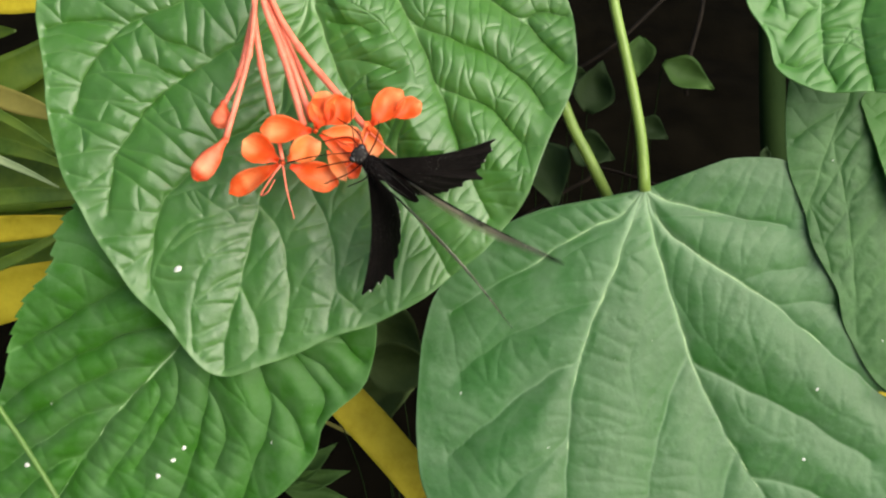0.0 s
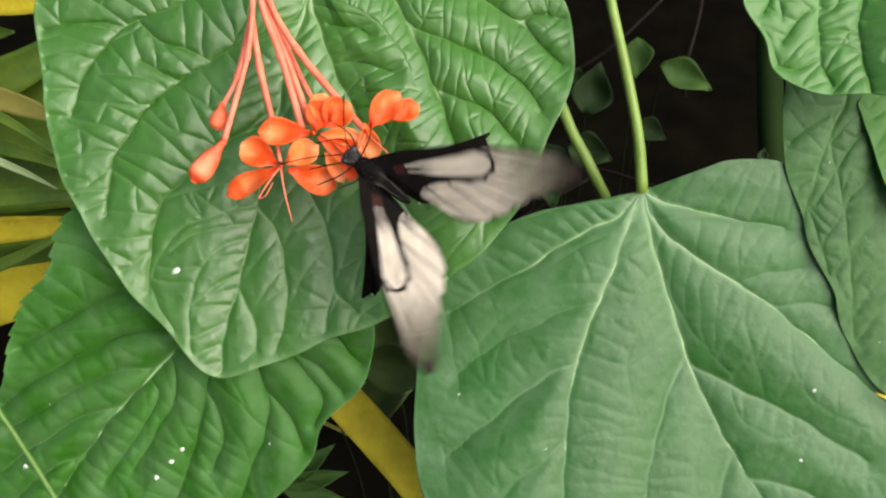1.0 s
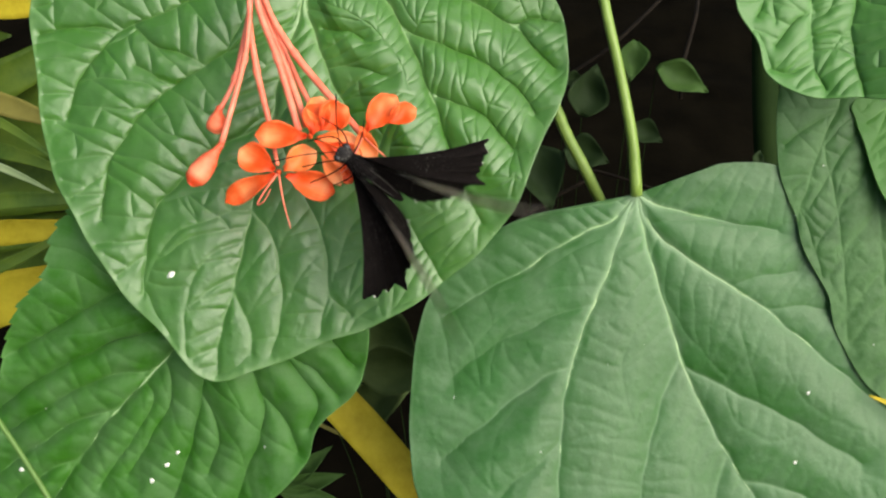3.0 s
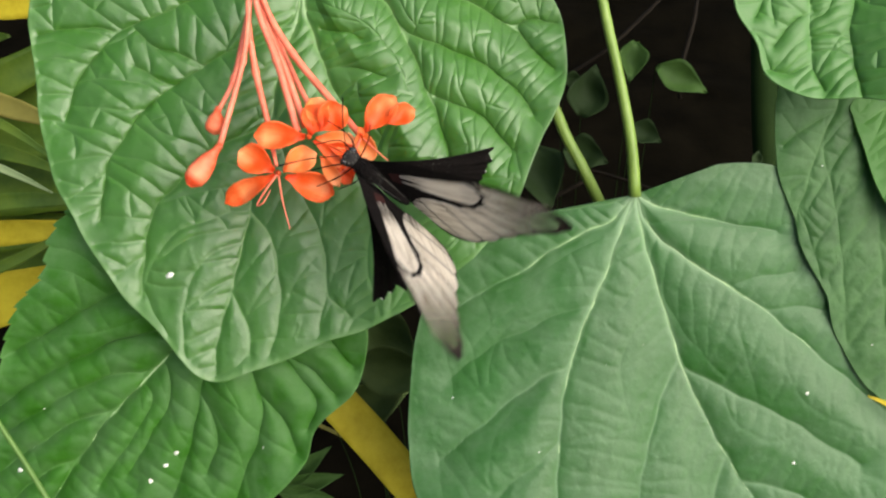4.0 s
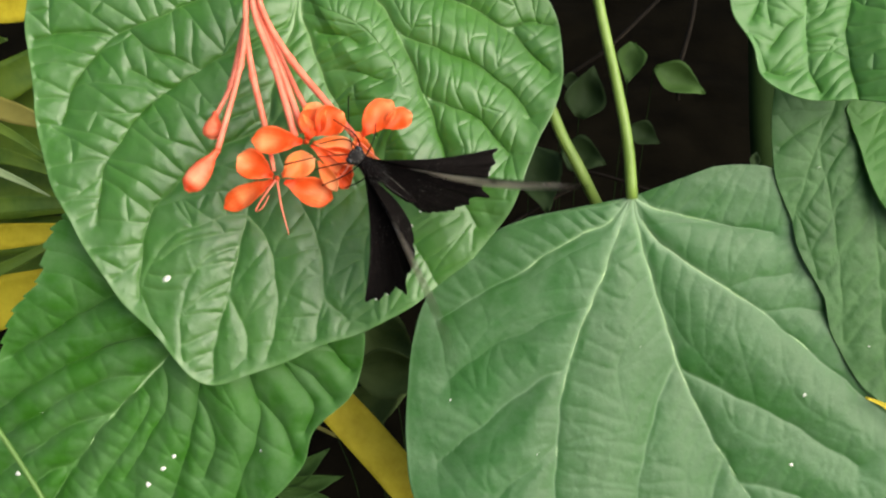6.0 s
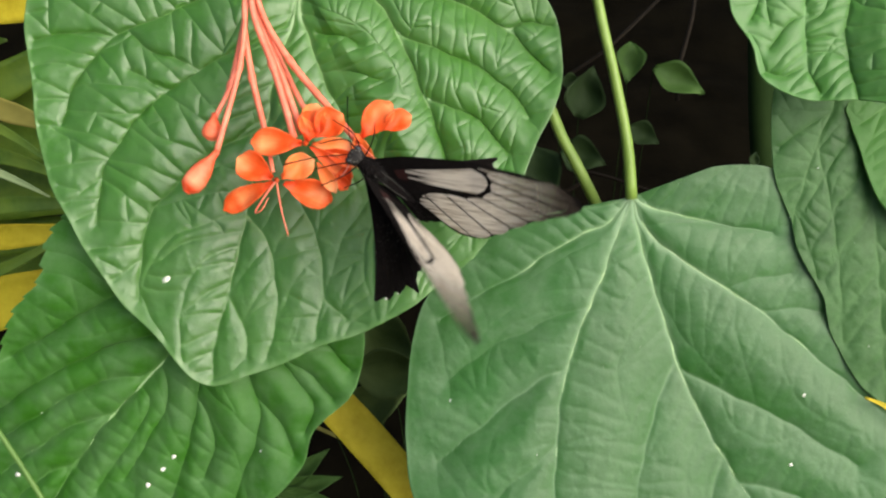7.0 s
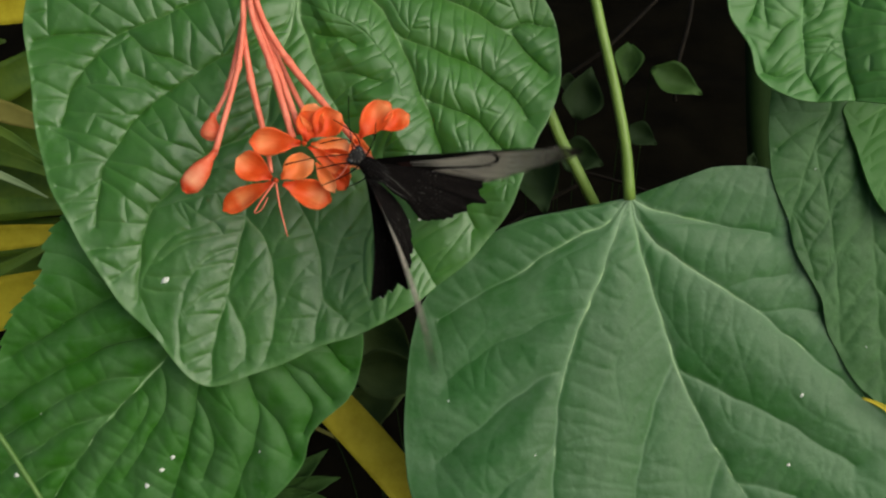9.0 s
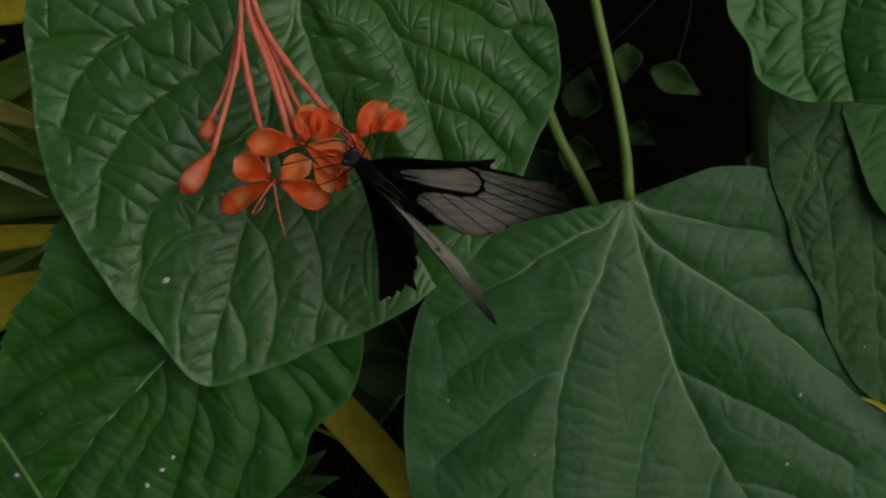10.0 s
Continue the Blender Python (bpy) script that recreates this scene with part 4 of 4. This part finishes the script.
def trailing(x):
    pts = [(0, -0.015), (0.1, -0.09), (0.2, -0.18), (0.28, -0.265), (0.34, -0.335), (0.4, -0.376), (0.46, -0.388), (0.53, -0.382), (0.6, -0.34), (0.67, -0.295), (0.76, -0.246), (0.86, -0.21), (0.93, -0.19), (0.975, -0.168), (1.0, -0.142)]
    return float(np.interp(x, [a for a, _ in pts], [b for _, b in pts]))


def plate(name, top, thick, mat, rows, cols, side, smooth=True):
    """A thin closed sheet from a grid of points; side -1 mirrors it."""
    k = rows * cols
    up = [Vector((side * v[0], v[1], v[2] + thick / 2)) for v in top]
    dn = [Vector((side * v[0], v[1], v[2] - thick / 2)) for v in top]
    f = grid_faces(rows, cols)
    faces = f + [tuple(reversed([a + k for a in q])) for q in f]
    rim = list(range(cols)) + [i * cols + cols - 1 for i in range(1, rows)] + [(rows - 1) * cols + j for j in range(cols - 2, -1, -1)] + [i * cols for i in range(rows - 2, 0, -1)]
    faces += [(b, a, a + k, b + k) for a, b in zip(rim, rim[1:] + rim[:1])]
    if side < 0:
        faces = [tuple(reversed(q)) for q in faces]
    return mesh_of(name, up + dn, faces, mat, smooth)


def camber(x, y):
    return SPAN * (0.035 * math.sin(math.pi * min(1, max(0, x))) - 0.10 * y * y)


def inside(p, poly):
    hit = False
    for (x0, y0), (x1, y1) in zip(poly, poly[1:] + poly[:1]):
        if (y0 > p[1]) != (y1 > p[1]) and p[0] < (x1 - x0) * (p[1] - y0) / (y1 - y0) + x0:
            hit = not hit
    return hit


def inset(p, q, d):
    dx, dy = q[0] - p[0], q[1] - p[1]
    n = math.hypot(dx, dy)
    return (p[0] + dx / n * d, p[1] + dy / n * d)


def forewing(side):
    """A black frame of margin and veins that holds pale, thin cells."""
    inner = [(0.215, -0.215), (0.25, -0.155), (0.36, -0.13), (0.46, -0.14), (0.54, -0.125), (0.592, -0.085), (0.60, -0.02), (0.58, 0.028), (0.53, 0.05)]
    outer = [(0.345, -0.328), (0.455, -0.376), (0.565, -0.348), (0.66, -0.29), (0.75, -0.242), (0.85, -0.205), (0.945, -0.176), (0.97, -0.125), (0.87, -0.012)]
    cells = []
    for k in range(len(inner) - 1):
        a0, a1, b0, b1 = inner[k], inner[k + 1], outer[k], outer[k + 1]
        v = 0.0052
        cells.append(([inset(a0, a1, v), inset(b0, b1, v), inset(b1, b0, v), inset(a1, a0, v)], PALE, 0.10))
    cells.append(([(0.172, -0.022), (0.505, 0.040), (0.52, -0.104), (0.19, -0.082)], PALE, 0.22))
    cells.append(([(0.11, -0.04), (0.165, -0.022), (0.18, -0.085), (0.13, -0.088)], RED_PATCH, 0.10))
    rows, cols = 130, 60
    top = []
    for i in range(rows):
        x = i / (rows - 1)
        a, b = leading(x), trailing(x)
        for j in range(cols):
            y = a + (b - a) * j / (cols - 1)
            top.append((x, y))
    middles = [(poly, mat, sum(x for x, y in poly) / 4, sum(y for x, y in poly) / 4) for poly, mat, round_end in cells]
    keep = []
    for q in grid_faces(rows, cols):
        c = (sum(top[k][0] for k in q) / 4, sum(top[k][1] for k in q) / 4)
        if not any(inside(c, [(0.88 * x + 0.12 * mx, 0.88 * y + 0.12 * my) for x, y in poly]) for poly, mat, mx, my in middles):
            keep.append(q)
    k = rows * cols
    verts = [(side * x * SPAN, y * SPAN, camber(x, y) + e) for e in (0.00007, -0.00007) for x, y in top]
    faces = keep + [tuple(reversed([a + k for a in q])) for q in keep]
    if side < 0:
        faces = [tuple(reversed(q)) for q in faces]
    wing = part("forewing", mesh_of("forewing", verts, faces, BLACK), butterfly, "black-veined forewing with pale grey-white cells")
    for poly, mat, round_end in cells:
        r, c, pts = 12, 6, []
        a0, b0, b1, a1 = poly
        for i in range(r):
            for j in range(c):
                q = j / (c - 1)
                bow = 1 - (2 * q - 1) ** 2
                s = -0.03 * bow + (1 + round_end * bow) * i / (r - 1)
                x = (a0[0] + (b0[0] - a0[0]) * s) * (1 - q) + (a1[0] + (b1[0] - a1[0]) * s) * q
                y = (a0[1] + (b0[1] - a0[1]) * s) * (1 - q) + (a1[1] + (b1[1] - a1[1]) * s) * q
                pts.append((x * SPAN, y * SPAN, camber(x, y)))
        part("wing_cell", plate("wing_cell", pts, 0.00024, mat, r, c, side, False), wing)
    return wing


def hindwing(side):
    """Black, with a scalloped outer edge and a short tail."""
    rows, cols, top = 90, 16, []
    for i in range(rows):
        s = i / (rows - 1)
        a = radians(2 - 54 * s)
        r = float(np.interp(s, [0, 0.12, 0.3, 0.45, 0.62, 0.8, 1.0], [0.595, 0.60, 0.59, 0.585, 0.56, 0.50, 0.41]))
        r += 0.012 * abs(math.cos(math.pi * s * 6.5)) + 0.005 * math.sin(53 * s + side) + 0.004 * math.sin(97 * s) + (0.06 * math.exp(-((s - 0.46) / 0.035) ** 2))
        for j in range(cols):
            q = j / (cols - 1)
            top.append((r * q * math.cos(a) * SPAN, (r * q * math.sin(a)) * SPAN, SPAN * (0.03 * math.sin(math.pi * q) - 0.05 * q * q)))
    wing = part("hindwing", plate("hindwing", top, 0.00015, VELVET, rows, cols, side), butterfly, "velvety black hindwing with scalloped edge")
    for i in (4, 12, 24, 88):
        x, y, z = top[i * cols + cols - 1]
        part("fringe", ball("fringe", 0.0006, 0.0004, 0.00015, SPECK, 0.3), wing, "pale fringe spot", pose(side * x * 0.985, y * 0.985, z, 0, 0, 25 * i))
    return wing


WINGS = {(kind, side): make(side) for kind, make in (("fore", forewing), ("hind", hindwing)) for side in (1, -1)}


part("thorax", ball("thorax", 0.0023, 0.0040, 0.0024, BLACK, 0.16), butterfly, "furry black thorax", pose(0, -0.0010, 0))
part("abdomen", ball("abdomen", 0.0015, 0.0062, 0.0015, BLACK, 0.1), butterfly, "slender black abdomen", pose(0, -0.0085, -0.0034, 20, 0, 0))
for sgn in (-1, 1):
    part("stripe", tube("stripe", [(sgn * 0.0009, -0.0030, 0.0018), (sgn * 0.0010, -0.0075, -0.0014), (sgn * 0.0006, -0.0125, -0.0036)], [0.00008, 0.00013, 0.00006], FRINGE, 14, 6), butterfly, "pale grey stripe along the back")
fur = []
for k in range(420):
    u, v = random.uniform(-1, 1), random.uniform(0, 2 * math.pi)
    d = Vector((math.sqrt(1 - u * u) * math.cos(v), u, math.sqrt(1 - u * u) * math.sin(v)))
    base = Vector((d.x * 0.0023, d.y * 0.0040 - 0.0010, d.z * 0.0024))
    tip = base + (d * 0.6 + Vector((random.uniform(-0.4, 0.4), -0.7, random.uniform(-0.2, 0.4)))) * random.uniform(0.0008, 0.0016)
    a = d.cross(Vector((0.2, 0.9, 0.3))).normalized() * 0.00009
    c = d.cross(a).normalized() * 0.00009
    fur.append((base + a, base - a * 0.5 + c, base - a * 0.5 - c, tip))
me = mesh_of("fur", [v for q in fur for v in q], [(4 * k + i, 4 * k + (i + 1) % 3, 4 * k + 3) for k in range(len(fur)) for i in range(3)], CHITIN, False)
part("fur", me, butterfly, "short dark bristles")
head = part("head", ball("head", 0.0023, 0.0021, 0.0020, CHITIN, 0.1), butterfly, "small black head", pose(0, 0.0038, 0.0004))
for sgn in (-1, 1):
    part("eye", ball("eye", 0.0009, 0.0011, 0.0011, EYE_GLOSS), head, "glossy black eye", pose(sgn * 0.0018, 0.0006, 0.0006))
for k in range(9):
    a = 2 * math.pi * k / 9
    part("bead", ball("bead", 0.00034, 0.00034, 0.0002, FRINGE, 0.3), head, "tiny pale grey dot", pose(0.0014 * math.cos(a), 0.0013 * math.sin(a), 0.00155))
for tip in ((0.0105, 0.0105, 0.002), (-0.0125, 0.0125, 0.003)):
    part("antenna", tube("antenna", [(0, 0.001, 0.001), (tip[0] * 0.5, tip[1] * 0.6, 0.002), tip], [0.00014, 0.00011, 0.0002], BLACK, 14, 6), head, "thin black antenna")
for k, (kx, ky, fx, fy) in enumerate([(-0.004, 0.006, -0.009, 0.011), (-0.005, 0.003, -0.011, 0.007), (0.004, 0.007, 0.004, 0.015), (0.006, 0.003, 0.010, 0.006), (-0.003, -0.001, -0.008, 0.002), (0.002, 0.008, -0.003, 0.014)]):
    part("leg", tube("leg", [(0, 0.002, -0.001), (kx, ky, 0.001), (fx, fy, -0.005)], [0.00022, 0.00017, 0.00011], BLACK, 12, 6), butterfly, "thin black leg")


def motions():
    """The flowers' sway, the butterfly's drift and its slow wing beats."""
    walk(cluster, [(t, stand(500 + x, 240 + y, 0.022)) for t, x, y in ((0.0, 0, 0), (1.5, 0, 0), (2.5, 4, -2), (4.5, 6, -2), (5.5, 8, -1), (7.0, 7, 2), (8.5, 7, 0), (9.5, 4, 0), (10.0, 1, 0))])
    k = UNIT * (REACH - 0.026) / REACH
    walk(low_flower, [(t, pose(x * k, -y * k, 0)) for t, x, y in ((0.0, 0, 0), (1.0, 0, 2), (2.5, 1, 6), (4.5, 4, 8), (7.0, 6, 9), (10.0, 8, 10))])
    heading = 142
    drift = [(0.0, 658, 292), (0.3, 656, 294), (0.6, 654, 293), (1.0, 648, 291), (1.4, 644, 284), (1.8, 643, 280), (2.2, 644, 279), (2.5, 644, 278), (3.8, 656, 283), (4.2, 665, 285), (4.5, 672, 284), (5.0, 676, 282), (5.5, 678, 278),
             (7.0, 677, 275), (7.5, 686, 276), (8.0, 688, 278), (8.5, 688, 276), (9.0, 681, 273), (9.5, 672, 275), (10.0, 671, 274)]
    walk(butterfly, [(t, stand(x, y, 0.034, 0, 0, heading - 90)) for t, x, y in drift])

    def wing_pose(side, angle, rise, twist):
        local = angle - (heading - 90) if side > 0 else angle - (heading - 90) + 180
        return pose(side * 0.0020, 0.0002, 0.001) @ pose(0, 0, 0, 0, 0, local) @ pose(0, 0, 0, 0, -side * rise, 0) @ pose(0, 0, 0, twist, 0, 0)

    # seconds; the direction in which a wing points, its rise and its twist round its own length
    fore_one = [(0, -29, 7.8, 86), (0.3, -27.7, 20.9, 65.1), (0.6, -20.2, 18, 52), (1, 2.1, 8.2, 40.1), (1.4, 21.7, 5.6, 48.3), (1.8, 23.2, 10.1, 61), (2.2, 17.6, 17, 73), (2.5, 7.8, 19.7, 85.5), (2.85, -8, 17, 89),
            (3.2, -27, 10, 84), (3.5, -27, 20, 69), (3.8, -21.2, 24.2, 60.7), (4.2, -7, 8.5, 45.6), (4.5, 5.9, 4.1, 40), (5, 17.4, 1, 54.3), (5.5, 3.8, 10.8, 85.8), (6, -8, 14, 88), (6.35, -16, 18, 82), (6.7, -14, 19, 60),
            (7, -8.5, 18.7, 43.7), (7.5, 4.3, 3.9, 45.1), (8, 21.3, -0.8, 47.3), (8.5, 14.1, -3, 79.5), (9, 4.4, 2, 73.7), (9.5, -7.6, 16, 70.8), (10, -8, 22, 46)]
    fore_other = [(0, -47.3, 16.3, 89), (0.3, -46.9, 27, 79.6), (0.6, -55, 17.4, 54.9), (1, -75.6, 4, 45.4), (1.4, -95.4, 4.8, 53.7), (1.8, -98.8, 14.4, 59.7), (2.2, -94.6, 20.3, 70.2), (2.5, -83.5, 18.2, 88.1),
            (2.85, -66, 15, 92), (3.2, -48, 15, 92), (3.5, -48, 25, 79), (3.8, -56.9, 29.7, 65.1), (4.2, -71.9, 15.3, 49.1), (4.5, -84.9, 11.4, 48.1), (5, -97.1, 9.8, 69.2), (5.5, -83, 15.9, 90.2), (6, -64, 13, 92),
            (6.35, -50, 20, 88), (6.7, -51, 26, 78), (7, -58.6, 29.3, 70.2), (7.5, -79.5, 13.7, 53.7), (8, -95.9, 9.7, 60.9), (8.5, -86.7, 10.2, 91), (9, -70.5, 11.2, 88.1), (9.5, -53, 18.1, 91.6), (10, -49.2, 31.1, 80.1)]
    hind_one = [(0, 6.4, -18, 50.8), (1, 9.9, -12.5, 38.6), (1.4, 2.8, -7, 35.2), (1.8, -1.9, -3.2, 36.8), (2.2, -1.2, 0, 32.7), (2.5, 4, 0, 19.2), (3.2, 4.5, -6, 48), (3.8, 2.3, -6.4, 46.9), (4.2, 3.1, -11, 37.5),
            (5, -3.8, -11.9, 41.4), (5.5, 1, -15, 27.5), (6.3, 2, -10, 38), (7, -1.7, -10.7, 26.8), (7.5, 1, -15, 29.5), (8, -2.1, -17, 34.7), (8.5, -0.3, -18, 28.5), (9, 3.1, -17, 21.9), (9.5, -2.4, -9.1, 28.1),
            (10, -2, -6.4, 22.2)]
    hind_other = [(0, -88.2, -14, 58.2), (0.6, -84.8, -9.5, 49.6), (1, -85, -10, 43.8), (1.4, -81.1, -3, 36.8), (1.8, -78.6, 2.3, 37), (2.2, -79.9, 3, 29.7), (2.5, -81.4, 3, 19.7), (3.2, -79, 3, 50), (3.8, -75.6, 3.1, 55),
            (4.2, -83, -7, 53.7), (5, -87.3, -8.3, 47.6), (5.5, -87.8, -3.1, 45), (6.3, -83, 1, 46), (7, -80.3, 3, 42), (7.5, -86.3, -8, 54), (8, -91.4, -9.4, 47.5), (8.5, -91.1, -7.6, 47.2), (9, -82.6, -3.1, 50.7),
            (9.5, -75.9, 3.5, 52), (10, -76, 3.8, 50.5)]
    for side, fore, hind in ((1, fore_one, hind_one), (-1, fore_other, hind_other)):
        walk(WINGS["fore", side], [(t, wing_pose(side, a, r, w)) for t, a, r, w in fore])
        walk(WINGS["hind", side], [(t, pose(0, 0, -0.0018) @ wing_pose(side, a, r, w)) for t, a, r, w in hind])


motions()
